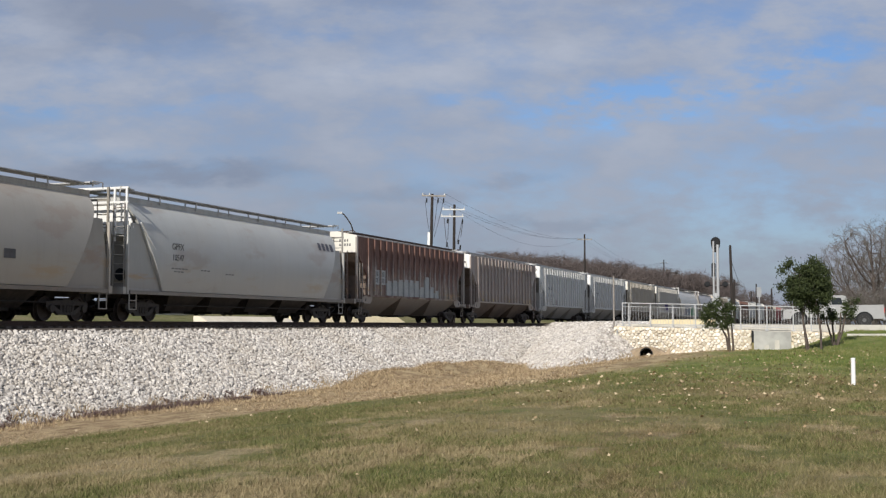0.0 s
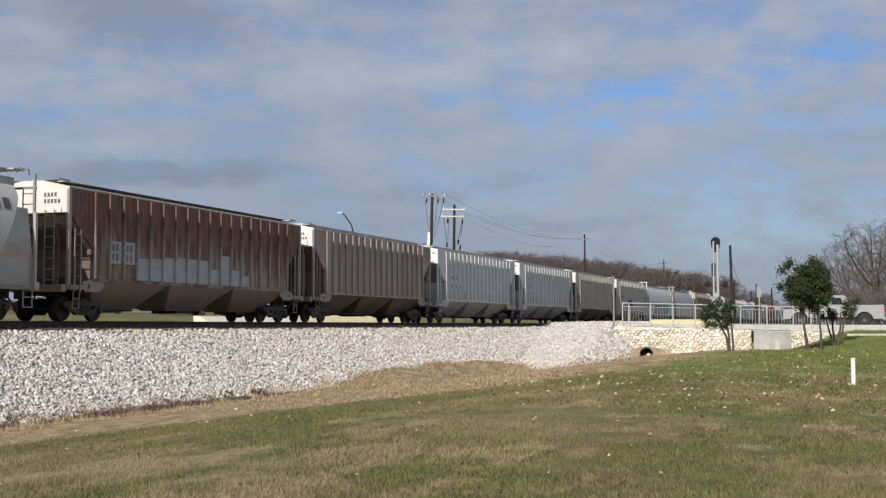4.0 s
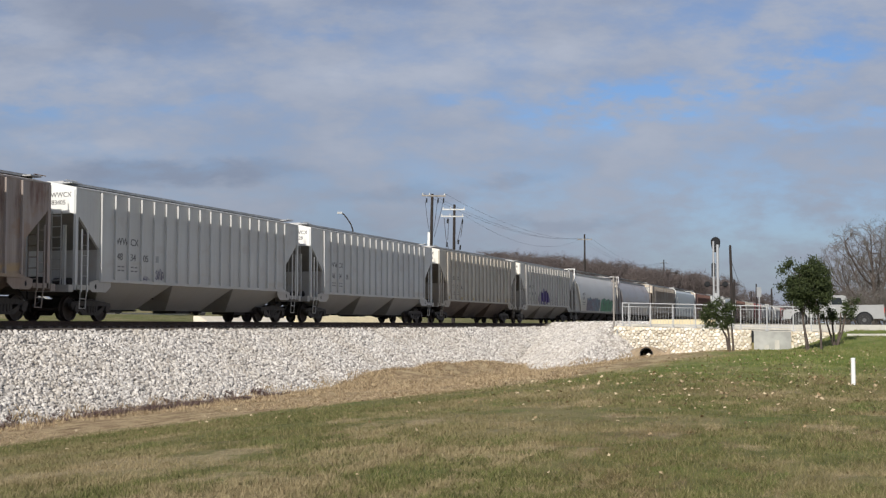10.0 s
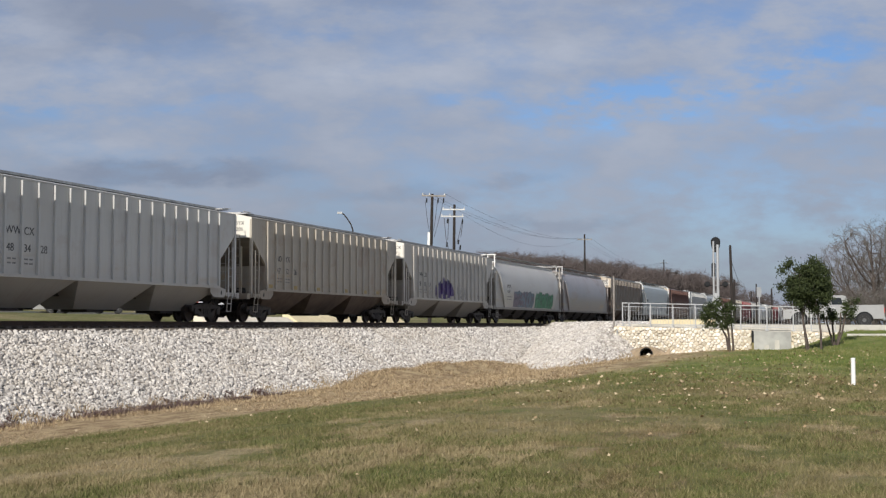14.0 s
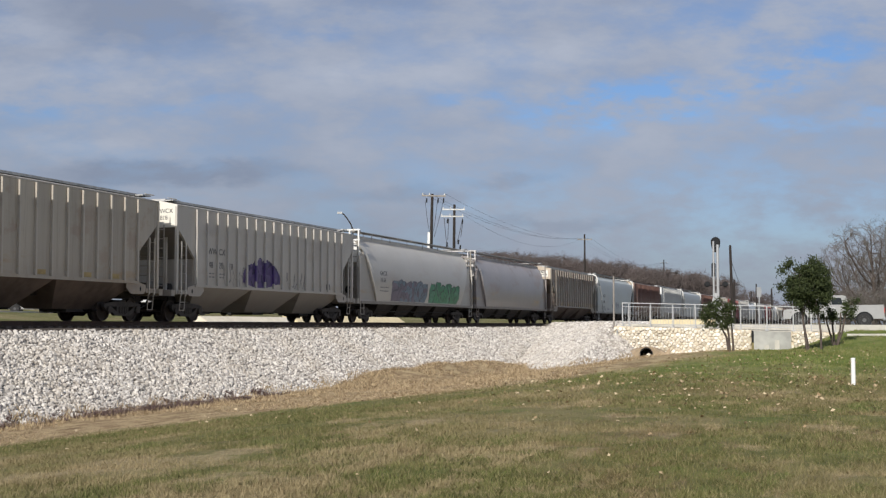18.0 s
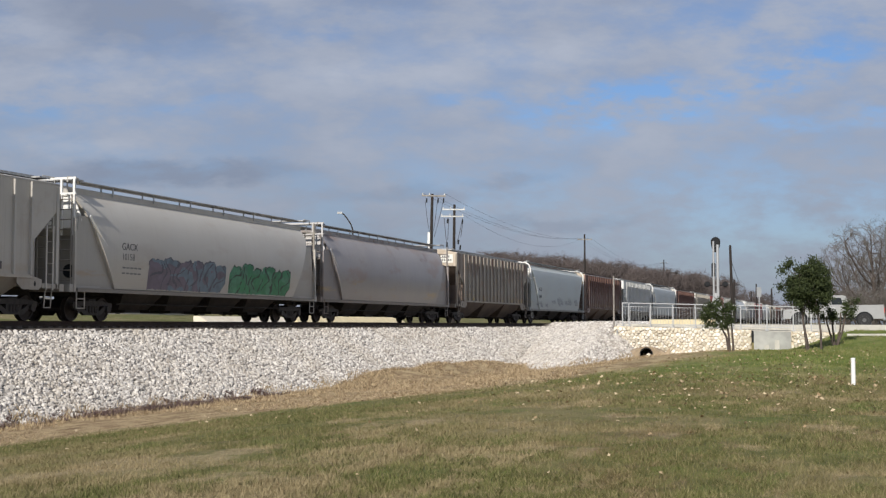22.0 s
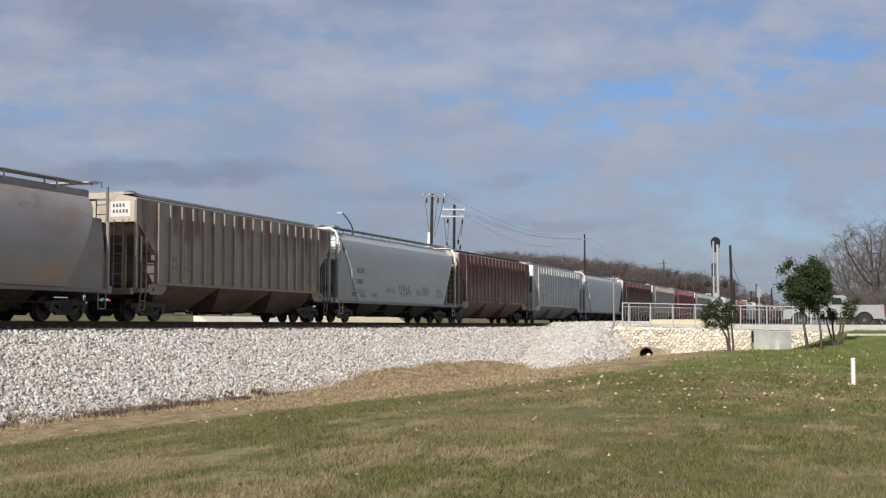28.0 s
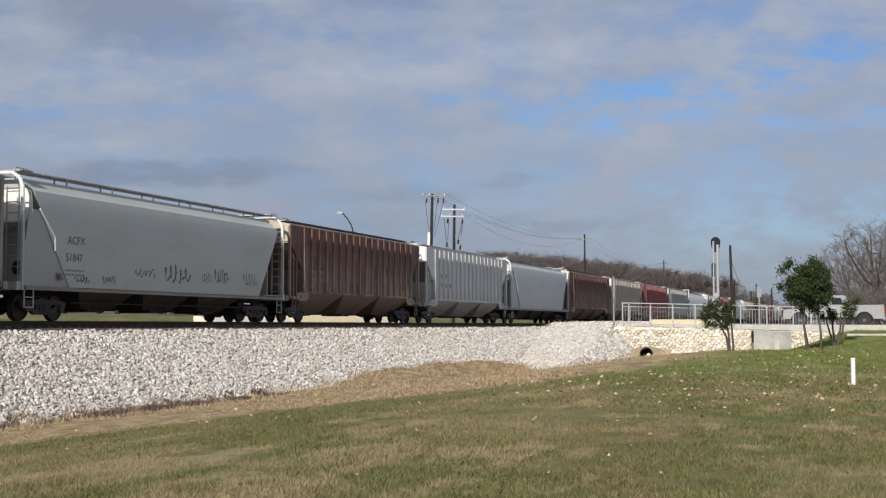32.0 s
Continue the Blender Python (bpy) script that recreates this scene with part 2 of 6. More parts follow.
def lawn(name, blades=False):
    m, n = material(name)
    at = n.add("ShaderNodeTexCoord").outputs["Object"]
    p = n.add("ShaderNodeSeparateXYZ", {0: at})
    x, y = p.outputs[0], p.outputs[1]
    patch = n.noise(n.scaled(at, (1.0, 0.6, 1.0)), 0.22, 5.0, 0.6)
    mid = n.noise(at, 1.3, 5.0, 0.6)
    fine = n.noise(at, 17.0, 4.0, 0.7)
    tuft = n.noise(n.scaled(at, (1.0, 0.8, 1.0)), 5.5, 5.0, 0.7)
    green = n.mix(n.span(mid, 0.3, 0.7), (0.095, 0.102, 0.035), (0.168, 0.166, 0.064))
    straw = n.mix(n.span(tuft, 0.35, 0.68), (0.19, 0.145, 0.08), (0.37, 0.30, 0.175))
    worn = n.noise(n.scaled(at, (1.0, 0.45, 1.0)), 0.75, 6.0, 0.68)
    col = n.mix(n.math("MULTIPLY", n.span(patch, 0.46, 0.60), 0.6), green, straw)
    trodden = n.math("MULTIPLY", n.math("MULTIPLY", n.span(y, 19.0, 14.5), n.math("MULTIPLY", n.span(x, -2.5, -4.5), n.span(x, -10.5, -8.0))), 0.075)
    trodden = n.math("SUBTRACT", trodden, n.span(x, -8.5, -11.0, 0.0, 0.05))
    bald = n.math("ADD", n.math("ADD", worn, trodden), n.math("MULTIPLY", n.math("SUBTRACT", tuft, 0.5), 0.22))
    col = n.mix(n.math("MULTIPLY", n.span(bald, 0.53, 0.62), 0.85), col, n.mix(n.span(fine, 0.3, 0.7), (0.21, 0.155, 0.09), (0.44, 0.365, 0.22)))
    col = n.mix(n.math("MULTIPLY", n.span(n.math("ADD", worn, n.math("MULTIPLY", n.math("SUBTRACT", tuft, 0.5), 0.15)), 0.46, 0.32), 0.75), col, (0.105, 0.142, 0.038))
    ruddy = n.noise(n.scaled(at, (1.0, 0.4, 1.0)), 0.5, 6.0, 0.7)
    col = n.mix(n.math("MULTIPLY", n.span(n.math("ADD", ruddy, n.math("MULTIPLY", n.math("SUBTRACT", tuft, 0.5), 0.3)), 0.50, 0.64), n.span(x, -9.0, -4.0, 0.2, 0.55)), col, n.mix(n.span(fine, 0.3, 0.7), (0.135, 0.08, 0.048), (0.26, 0.18, 0.11)))
    col = n.mix(n.span(tuft, 0.42, 0.70, 0.0, 0.4), col, n.mix(0.6, col, (0.035, 0.04, 0.014)))
    # fresh green on the bank below the wall
    lush = n.math("MULTIPLY", n.span(n.math("ADD", y, n.math("MULTIPLY", mid, 10.0)), 35.0, 49.0), n.span(n.math("ADD", x, n.math("MULTIPLY", mid, 5.0)), -10.0, -4.0))
    col = n.mix(n.math("MULTIPLY", lush, 0.7), col, n.mix(n.span(mid, 0.3, 0.7), (0.10, 0.15, 0.028), (0.168, 0.212, 0.05)))
    # dead brown grass along the foot of the ballast
    toe = n.span(n.math("ADD", n.math("SUBTRACT", x, n.math("MULTIPLY", n.span(y, 20.0, 46.0), 10.5)), n.math("ADD", n.math("MULTIPLY", mid, 3.0), n.math("MULTIPLY", n.math("SUBTRACT", n.noise(n.scaled(at, (1.0, 0.55, 1.0)), 0.42, 5.0, 0.65), 0.5), 6.5))), -13.4, -16.2)
    toe = n.math("MULTIPLY", toe, n.span(x, -34.0, -31.0))
    dead = n.mix(n.span(n.noise(n.scaled(at, (1.6, 1.0, 1.0)), 1.2, 7.0, 0.72), 0.34, 0.66), (0.22, 0.14, 0.088), (0.50, 0.39, 0.235))
    col = n.mix(n.math("MULTIPLY", toe, 0.85), col, dead)
    col = n.mix(n.span(fine, 0.3, 0.75, 0.0, 0.45), col, n.mix(0.5, col, (0.03, 0.03, 0.012)))
    if blades:
        isl = n.add("ShaderNodeNewGeometry").outputs["Random Per Island"]
        col = n.mix(n.math("MULTIPLY", isl, 0.35), col, n.mix(n.span(isl, 0.45, 0.8), (0.10, 0.115, 0.035), (0.40, 0.32, 0.19)))
        finish(n, col, 0.9, spec=0.15)
    else:
        finish(n, col, 0.95, 0.0, n.math("ADD", fine, mid), 0.05, 0.7, 0.15)
    return m


M["lawn"] = lawn("winter_lawn")
M["blade"] = lawn("grass_blade", True)


def foliage(name, a, b):
    m, n = material(name)
    isl = n.add("ShaderNodeNewGeometry").outputs["Random Per Island"]
    finish(n, n.mix(isl, a, b), 0.7, 0.0, None, spec=0.18)
    return m


M["leaf"] = foliage("dark_evergreen_leaf", (0.023, 0.033, 0.014), (0.064, 0.082, 0.031))
M["dryleaf"] = foliage("fallen_dry_leaf", (0.22, 0.14, 0.07), (0.55, 0.45, 0.30))


# ---- mesh tools ----
def box(bm, x0, x1, y0, y1, z0, z1, m=None):
    vs = [bm.verts.new((x, y, z)) for x in (x0, x1) for y in (y0, y1) for z in (z0, z1)]
    for f in ((0, 1, 3, 2), (4, 6, 7, 5), (0, 4, 5, 1), (2, 3, 7, 6), (0, 2, 6, 4), (1, 5, 7, 3)):
        bm.faces.new([vs[i] for i in f])
    if m is not None:
        bmesh.ops.transform(bm, matrix=m, verts=vs)
    return vs


def tube(bm, a, b, r0, r1=None, n=8, cap=True):
    a, b = Vector(a), Vector(b)
    r1 = r0 if r1 is None else r1
    d = (b - a).normalized()
    u = d.cross(Vector((0, 0, 1)) if abs(d.z) < 0.9 else Vector((1, 0, 0))).normalized()
    v = d.cross(u)
    rings = [[bm.verts.new(c + (u * math.cos(k * math.tau / n) + v * math.sin(k * math.tau / n)) * r) for k in range(n)] for c, r in ((a, r0), (b, r1))]
    for k in range(n):
        bm.faces.new((rings[0][k], rings[0][(k + 1) % n], rings[1][(k + 1) % n], rings[1][k]))
    if cap:
        bm.faces.new(rings[0][::-1])
        bm.faces.new(rings[1])


def prism(bm, outline, axis, lo, hi):
    """An outline of (a, b) pairs drawn out along an axis: 'x' takes (y, z), 'y' takes (x, z), 'z' takes (x, y)."""
    def at(p, c):
        return {"x": (c, p[0], p[1]), "y": (p[0], c, p[1]), "z": (p[0], p[1], c)}[axis]
    ends = [[bm.verts.new(at(p, c)) for p in outline] for c in (lo, hi)]
    k = len(outline)
    for i in range(k):
        bm.faces.new((ends[0][i], ends[0][(i + 1) % k], ends[1][(i + 1) % k], ends[1][i]))
    bm.faces.new(ends[0][::-1])
    bm.faces.new(ends[1])


def lathe(bm, profile, axis_x=True, n=24, at=(0, 0, 0)):
    """A profile of (along, radius) pairs turned about the x axis (or z)."""
    rings = []
    for a, r in profile:
        ring = []
        for k in range(n):
            c, s = math.cos(k * math.tau / n) * r, math.sin(k * math.tau / n) * r
            ring.append(bm.verts.new(Vector(at) + Vector((a, c, s) if axis_x else (c, s, a))))
        rings.append(ring)
    for p, q in zip(rings, rings[1:]):
        for k in range(n):
            bm.faces.new((p[k], p[(k + 1) % n], q[(k + 1) % n], q[k]))
    for ring, flip in ((rings[0], True), (rings[-1], False)):
        bm.faces.new(ring[::-1] if flip else ring)


def mesh(name, bm, mat, smooth=None):
    bmesh.ops.recalc_face_normals(bm, faces=bm.faces)
    me = bpy.data.meshes.new(name)
    bm.to_mesh(me)
    bm.free()
    me.materials.append(M[mat] if isinstance(mat, str) else mat)
    if smooth is not None:
        me.shade_smooth()
        me.set_sharp_from_angle(angle=radians(smooth))
    return me


def bevelled(bm, w, angle=30):
    edges = [e for e in bm.edges if len(e.link_faces) == 2 and e.calc_face_angle(0) > radians(angle)]
    bmesh.ops.bevel(bm, geom=edges, offset=w, segments=2, affect="EDGES", profile=0.6)
    return bm


def part(name, bm, mat, parent, label="", at=(0, 0, 0), smooth=None, colour=None):
    """One mesh object under a thing or under a part. bm may be a mesh that is already made."""
    me = mesh(name, bm, mat, smooth) if isinstance(bm, bmesh.types.BMesh) else bm
    ob = new(name, me)
    ob.parent = parent
    ob.location = at
    if colour:
        ob.color = colour
    if label:
        ob["label"] = label
    return ob


def thing(name, m, label, category, group="", kind=""):
    ob = new(name)
    ob.matrix_basis = m
    ob.empty_display_size = 0.3
    return tagged(ob, label, category, group, kind)


def sheet(name, verts, faces, mat, label, category, kind, smooth=False):
    """A top-level mesh from numpy arrays."""
    me = bpy.data.meshes.new(name)
    me.vertices.add(len(verts))
    me.vertices.foreach_set("co", np.asarray(verts, np.float32).ravel())
    k = faces.shape[1]
    me.loops.add(faces.size)
    me.loops.foreach_set("vertex_index", faces.astype(np.int32).ravel())
    me.polygons.add(len(faces))
    me.polygons.foreach_set("loop_start", np.arange(0, faces.size, k, dtype=np.int32))
    me.polygons.foreach_set("use_smooth", np.full(len(faces), smooth))
    me.update(calc_edges=True)
    me.materials.append(M[mat])
    return tagged(new(name, me), label, category, "", kind)


# ---- the lie of the land ----
TRACK_X = -27.2
RAIL_Z = 1.73
BED_Z = 1.47


def ss(a, b, v):
    t = np.clip((v - a) / (b - a), 0, 1)
    return t * t * (3 - 2 * t)


WALL_Y = 57.0          # face of the stone retaining wall
PAD = ((-24.8, 96.0), (-11.5, 57.6))    # edge of the gravel pad between track and wall


def ground_z(x, y):
    x, y = np.asarray(x, float), np.asarray(y, float)
    near = -0.92 + 0.92 * ss(-20.5, -6.0, x)
    rise = 0.47 * ss(26, 54, y) * ss(-16.0, -6.0, x) + 0.15 * ss(-4, 14, x)
    rise = rise + 0.17 * ss(33, 48, y) * ss(54, 49, y) * ss(-9.0, -4.0, x)
    lip = (0.55 + 0.1 * np.sin(y * 0.9)) * np.exp(-((x + 20.3 + 0.25 * np.sin(y * 0.55)) / 1.6) ** 2) * ss(43, 54, y) * ss(74, 62, y)
    z = near + rise + lip
    bank = ss(WALL_Y - 8, WALL_Y - 2.2, y) * ss(-4.1, -0.9, x)
    z = z + (1.12 + 0.22 * ss(WALL_Y - 1.9, WALL_Y - 0.7, y) - z) * bank
    road = ss(WALL_Y + 0.1, WALL_Y + 0.5, y) * ss(-12.2, -11.4, x)
    z = z + (1.15 - z) * road
    behind = ss(75, 120, y) * ss(-25, -18, x)
    z = z + (1.3 - z) * behind
    far = ss(-30, -33.5, x)
    zf = 1.15 + 1.35 * ss(-38, -62, x) + 2.1 * ss(-68, -100, x)
    return z + (zf - z) * far


def axis(*spans):
    out = []
    for a, b, n in spans:
        out += list(np.linspace(a, b, n, endpoint=False))
    return np.array(out + [spans[-1][1]])


def build_ground():
    xs = axis((-3000, -400, 14), (-400, -60, 40), (-60, -30, 30), (-30, 12, 130), (12, 60, 24), (60, 400, 20), (400, 3000, 12))
    ys = axis((-1500, -60, 12), (-60, 5, 20), (5, 100, 210), (100, 400, 60), (400, 3500, 20))
    gx, gy = np.meshgrid(xs, ys)
    gz = ground_z(gx, gy)
    lump = np.array([noise.noise(Vector((x * 0.7, y * 0.7, 0))) * 0.035 + noise.noise(Vector((x * 1.9, y * 1.3, 7))) * 0.03 + noise.noise(Vector((x * 0.16, y * 0.16, 4))) * 0.05 for x, y in zip(gx.ravel(), gy.ravel())]).reshape(gx.shape)
    gz = gz + lump * (np.abs(gx) < 200)
    nx, ny = len(xs), len(ys)
    i = np.arange(nx - 1)[None, :] + np.arange(ny - 1)[:, None] * nx
    faces = np.stack([i, i + 1, i + nx + 1, i + nx], -1).reshape(-1, 4)
    sheet("ground", np.stack([gx, gy, gz], -1).reshape(-1, 3), faces, "lawn", "green and straw-brown winter lawn falling to a shallow ditch", "ground", "structure", True)


build_ground()


def bank_z(x, y):
    """Height of the ballast over a point beside the track: the flat bed, the gravel pad and their slopes."""
    x, y = np.asarray(x, float), np.asarray(y, float)
    (ax, ay), (bx, by) = PAD
    ex, ey = bx - ax, by - ay
    le = math.hypot(ex, ey)
    out = ((x - ax) * ey - (y - ay) * ex) / le      # out from the pad's edge, towards the lawn
    z1 = BED_Z - np.maximum(x + 24.8, 0) / 1.75
    z2 = BED_Z + 0.22 - np.maximum(out, 0) / 1.5
    z2 = np.where((x < -9.5) & (y > 48), z2 - np.maximum(x + 12.0, 0) * 0.9, -5)
    z2 = np.where((y > WALL_Y + 0.3) & (x > -11.7), -5, z2)
    return np.maximum(z1, z2)


def build_ballast():
    xs = axis((-33.2, -30.0, 8), (-30.0, -24.9, 10), (-24.9, -10.5, 60))
    ys = axis((-60, 10, 24), (10, 110, 200), (110, 620, 80))
    gx, gy = np.meshgrid(xs, ys)
    gz = bank_z(gx, gy)
    gz = np.minimum(gz, BED_Z - np.maximum(-29.6 - gx, 0) / 1.75 + 0.5 * (gx > -29.6))
    gz = gz + np.random.RandomState(3).uniform(-0.03, 0.03, gz.shape)
    low = ground_z(gx, gy) - 0.12
    gz = np.maximum(gz, low)
    nx, ny = len(xs), len(ys)
    i = np.arange(nx - 1)[None, :] + np.arange(ny - 1)[:, None] * nx
    faces = np.stack([i, i + 1, i + nx + 1, i + nx], -1).reshape(-1, 4)
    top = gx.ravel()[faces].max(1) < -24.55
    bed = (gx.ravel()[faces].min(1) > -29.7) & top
    sheet("track_bed", np.stack([gx, gy, gz], -1).reshape(-1, 3), faces[bed], "dirtyshadeballast", "oil-stained ballast under the train, with its shade in the colour", "ballast", "structure")
    keep = (gz - low).ravel()[faces].max(1) > 0.001
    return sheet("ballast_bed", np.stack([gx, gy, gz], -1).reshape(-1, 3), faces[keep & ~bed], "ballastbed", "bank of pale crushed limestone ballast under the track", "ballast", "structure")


build_ballast()


def rock_shapes(rng, k=12):
    t = (1 + 5 ** 0.5) / 2
    v = np.array([(-1, t, 0), (1, t, 0), (-1, -t, 0), (1, -t, 0), (0, -1, t), (0, 1, t), (0, -1, -t), (0, 1, -t), (t, 0, -1), (t, 0, 1), (-t, 0, -1), (-t, 0, 1)]) / 1.9
    f = np.array([(0, 11, 5), (0, 5, 1), (0, 1, 7), (0, 7, 10), (0, 10, 11), (1, 5, 9), (5, 11, 4), (11, 10, 2), (10, 7, 6), (7, 1, 8), (3, 9, 4), (3, 4, 2), (3, 2, 6), (3, 6, 8), (3, 8, 9), (4, 9, 5), (2, 4, 11), (6, 2, 10), (8, 6, 7), (9, 8, 1)])
    return [v * rng.uniform(0.65, 1.25, (12, 1)) * rng.uniform(0.7, 1.2, (1, 3)) for _ in range(k)], f


def scatter_stones(name, px, py, pz, size, mat, label, seed):
    rng = np.random.RandomState(seed)
    shapes, f = rock_shapes(rng)
    shapes = np.array(shapes)
    n = len(px)
    a, b = rng.uniform(0, math.tau, n), rng.uniform(0, math.tau, n)
    v = shapes[rng.randint(0, len(shapes), n)] * size[:, None, None]
    ca, sa, cb, sb = np.cos(a)[:, None], np.sin(a)[:, None], np.cos(b)[:, None], np.sin(b)[:, None]
    x, y, z = v[..., 0] * ca - v[..., 1] * sa, v[..., 0] * sa + v[..., 1] * ca, v[..., 2]
    y, z = y * cb - z * sb, y * sb + z * cb
    verts = np.stack([x + px[:, None], y + py[:, None], z + pz[:, None]], -1).reshape(-1, 3)
    faces = (f[None] + (np.arange(n) * 12)[:, None, None]).reshape(-1, 3)
    sheet(name, verts, faces, mat, label, "ballast", "stuff")


def build_stones():
    rng = np.random.RandomState(11)
    n = 300000
    y = 14 + 92 * rng.uniform(0, 1, n)
    x = rng.uniform(-25.1, -9.6, n)
    z = bank_z(x, y)
    ok = z > ground_z(x, y) - 0.02 - 0.10 * rng.uniform(0, 1, n) ** 2
    ok &= (z < BED_Z - 0.075) | (x > -23.5)
    ok &= rng.uniform(0, 1, n) < np.where(x < -19, np.clip(46 / y, 0, 1), 0.75) * 0.74
    x, y, z = x[ok], y[ok], z[ok]
    s = rng.uniform(0.032, 0.080, len(x)) * (1 + 0.25 * ss(50, 90, y))
    s[rng.uniform(0, 1, len(x)) < 0.05] *= 1.4
    scatter_stones("ballast_stones", x, y, z + 0.012, s, "ballast", "loose pale limestone ballast stones on the track bank", 12)


build_stones()


# ---- track ----
def build_track():
    track = thing("railway_track", pose(TRACK_X, 0, 0), "rusty steel rails on dark timber ties in limestone ballast", "railway track", kind="structure")
    prof = [(-0.07, 0), (0.07, 0), (0.07, 0.014), (0.012, 0.035), (0.012, 0.125), (0.036, 0.135), (0.036, 0.165), (0.028, 0.172), (-0.028, 0.172), (-0.036, 0.165), (-0.036, 0.135), (-0.012, 0.125), (-0.012, 0.035), (-0.07, 0.014)]
    for x in (-0.7535, 0.7535):
        bm = bmesh.new()
        prism(bm, prof, "y", -60, 640)
        part("rail", bm, "rail", track, at=(x, 0, RAIL_Z - 0.172))
    bm = bmesh.new()
    box(bm, -1.3, 1.3, -0.115, 0.115, -0.16, 0.0)
    me = mesh("tie", bevelled(bm, 0.012), "tie")
    for k in range(230):
        part("tie", me, None, track, at=(random.uniform(-0.03, 0.03), 5 + k * 0.52, RAIL_Z - 0.176))


build_track()


# ---- the freight train ----
SPEED = 6.12
CAR_Y0 = -8.97                      # where the line of the near car sides comes abreast of the eye


def rods(name, pairs, r, mat, parent, label="", colour=None, n=6):
    bm = bmesh.new()
    for a, b in pairs:
        tube(bm, a, b, r, n=n)
    return part(name, bm, mat, parent, label, smooth=40, colour=colour)


SHARED = {}


def wheelset_mesh():
    if "wheelset" not in SHARED:
        bm = bmesh.new()
        tube(bm, (-1.12, 0, 0), (1.12, 0, 0), 0.075, n=10)
        for s in (-1, 1):
            prof = [(0.845, 0.10), (0.845, 0.13), (0.79, 0.30), (0.79, 0.355), (0.825, 0.36), (0.825, 0.415), (0.715, 0.425), (0.70, 0.455), (0.685, 0.455), (0.68, 0.36), (0.735, 0.35), (0.735, 0.2), (0.68, 0.13), (0.68, 0.10)]
            lathe(bm, [(s * a, r) for a, r in prof], n=28)
            for k in range(6):      # cap screws on the bearing end
                a = k * math.tau / 6
                tube(bm, (s * 1.12, 0.045 * math.cos(a), 0.045 * math.sin(a)), (s * 1.14, 0.045 * math.cos(a), 0.045 * math.sin(a)), 0.012, n=5)
        SHARED["wheelset"] = mesh("wheelset", bm, "wheel", 35)
    return SHARED["wheelset"]


def sideframe_mesh():
    if "sideframe" not in SHARED:
        bm = bmesh.new()
        top = [(-1.16, 0.50), (-1.14, 0.64), (-0.42, 0.71), (0.42, 0.71), (1.14, 0.64), (1.16, 0.50), (1.02, 0.36), (0.80, 0.40), (0.76, 0.53), (-0.76, 0.53), (-0.80, 0.40), (-1.02, 0.36)]
        prism(bm, top, "x", -0.07, 0.07)
        for s in (-1, 1):      # tension arms and spring columns about the openings
            prism(bm, [(s * 0.86, 0.46), (s * 0.72, 0.54), (s * 0.32, 0.31), (s * 0.46, 0.20)][::s], "x", -0.068, 0.068)
            prism(bm, [(s * 0.26, 0.29), (s * 0.38, 0.31), (s * 0.38, 0.54), (s * 0.26, 0.54)][::s], "x", -0.066, 0.066)
        prism(bm, [(-0.46, 0.20), (0.46, 0.20), (0.40, 0.30), (-0.40, 0.30)], "x", -0.069, 0.069)
        for k in (-0.16, 0.0, 0.16):       # coil springs
            tube(bm, (0.03, k, 0.27), (0.03, k, 0.52), 0.07, n=8)
        for y in (-0.89, 0.89):            # bearing boxes
            tube(bm, (0.0, y, 0.42), (0.14, y, 0.42), 0.13, n=12)
        SHARED["sideframe"] = mesh("sideframe", bm, "castframe", 35)
    return SHARED["sideframe"]


WHEELSETS = []


def truck(car, y):
    bm = bmesh.new()
    box(bm, -1.05, 1.05, -0.2, 0.2, 0.45, 0.78)
    box(bm, -0.35, 0.35, -0.28, 0.28, 0.78, 0.98)
    t = part("truck", bm, "underframe", car, "grimy cast steel bogie", at=(0, y, 0))
    for s in (-1, 1):
        f = part("sideframe", sideframe_mesh(), None, t, at=(s * 1.0, 0, 0))
        f.rotation_euler = (0, 0, 0 if s > 0 else math.pi)
    for a in (-0.89, 0.89):
        w = part("wheelset", wheelset_mesh(), None, t, at=(0, a, 0.42))
        WHEELSETS.append(w)


def underframe(car, L, colour):
    e = L / 2
    bm = bmesh.new()
    box(bm, -0.32, 0.32, -e + 0.55, e - 0.55, 0.86, 1.12)
    part("centre_sill", bm, "underframe", car)
    for s in (-1, 1):
        bm = bmesh.new()
        tube(bm, (0, s * (e - 0.6), 0.88), (0, s * (e - 0.12), 0.88), 0.1, n=8)
        box(bm, -0.16, 0.13, s * (e - 0.16) - 0.15, s * (e - 0.16) + 0.15, 0.73, 1.02)
        part("coupler", bm, "underframe", car)
        rods("air_hose", [((0.35, s * (e - 0.55), 0.95), (0.40, s * (e - 0.25), 0.62)), ((0.40, s * (e - 0.25), 0.62), (0.30, s * (e - 0.02), 0.50))], 0.03, "tyre", car)
        truck(car, s * (e - 2.25))
    bm = bmesh.new()
    tube(bm, (0.6, -1.2, 0.82), (0.6, 0.1, 0.82), 0.16, n=12)
    tube(bm, (0.55, 0.1, 0.82), (0.55, 0.8, 0.82), 0.035, n=6)
    part("brake_cylinder", bm, "underframe", car, smooth=40)


# Darker paint for grime and for shade painted in between cars.
def grimy_shaded(colour, k=0.55):
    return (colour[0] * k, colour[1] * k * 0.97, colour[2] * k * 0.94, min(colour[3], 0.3))


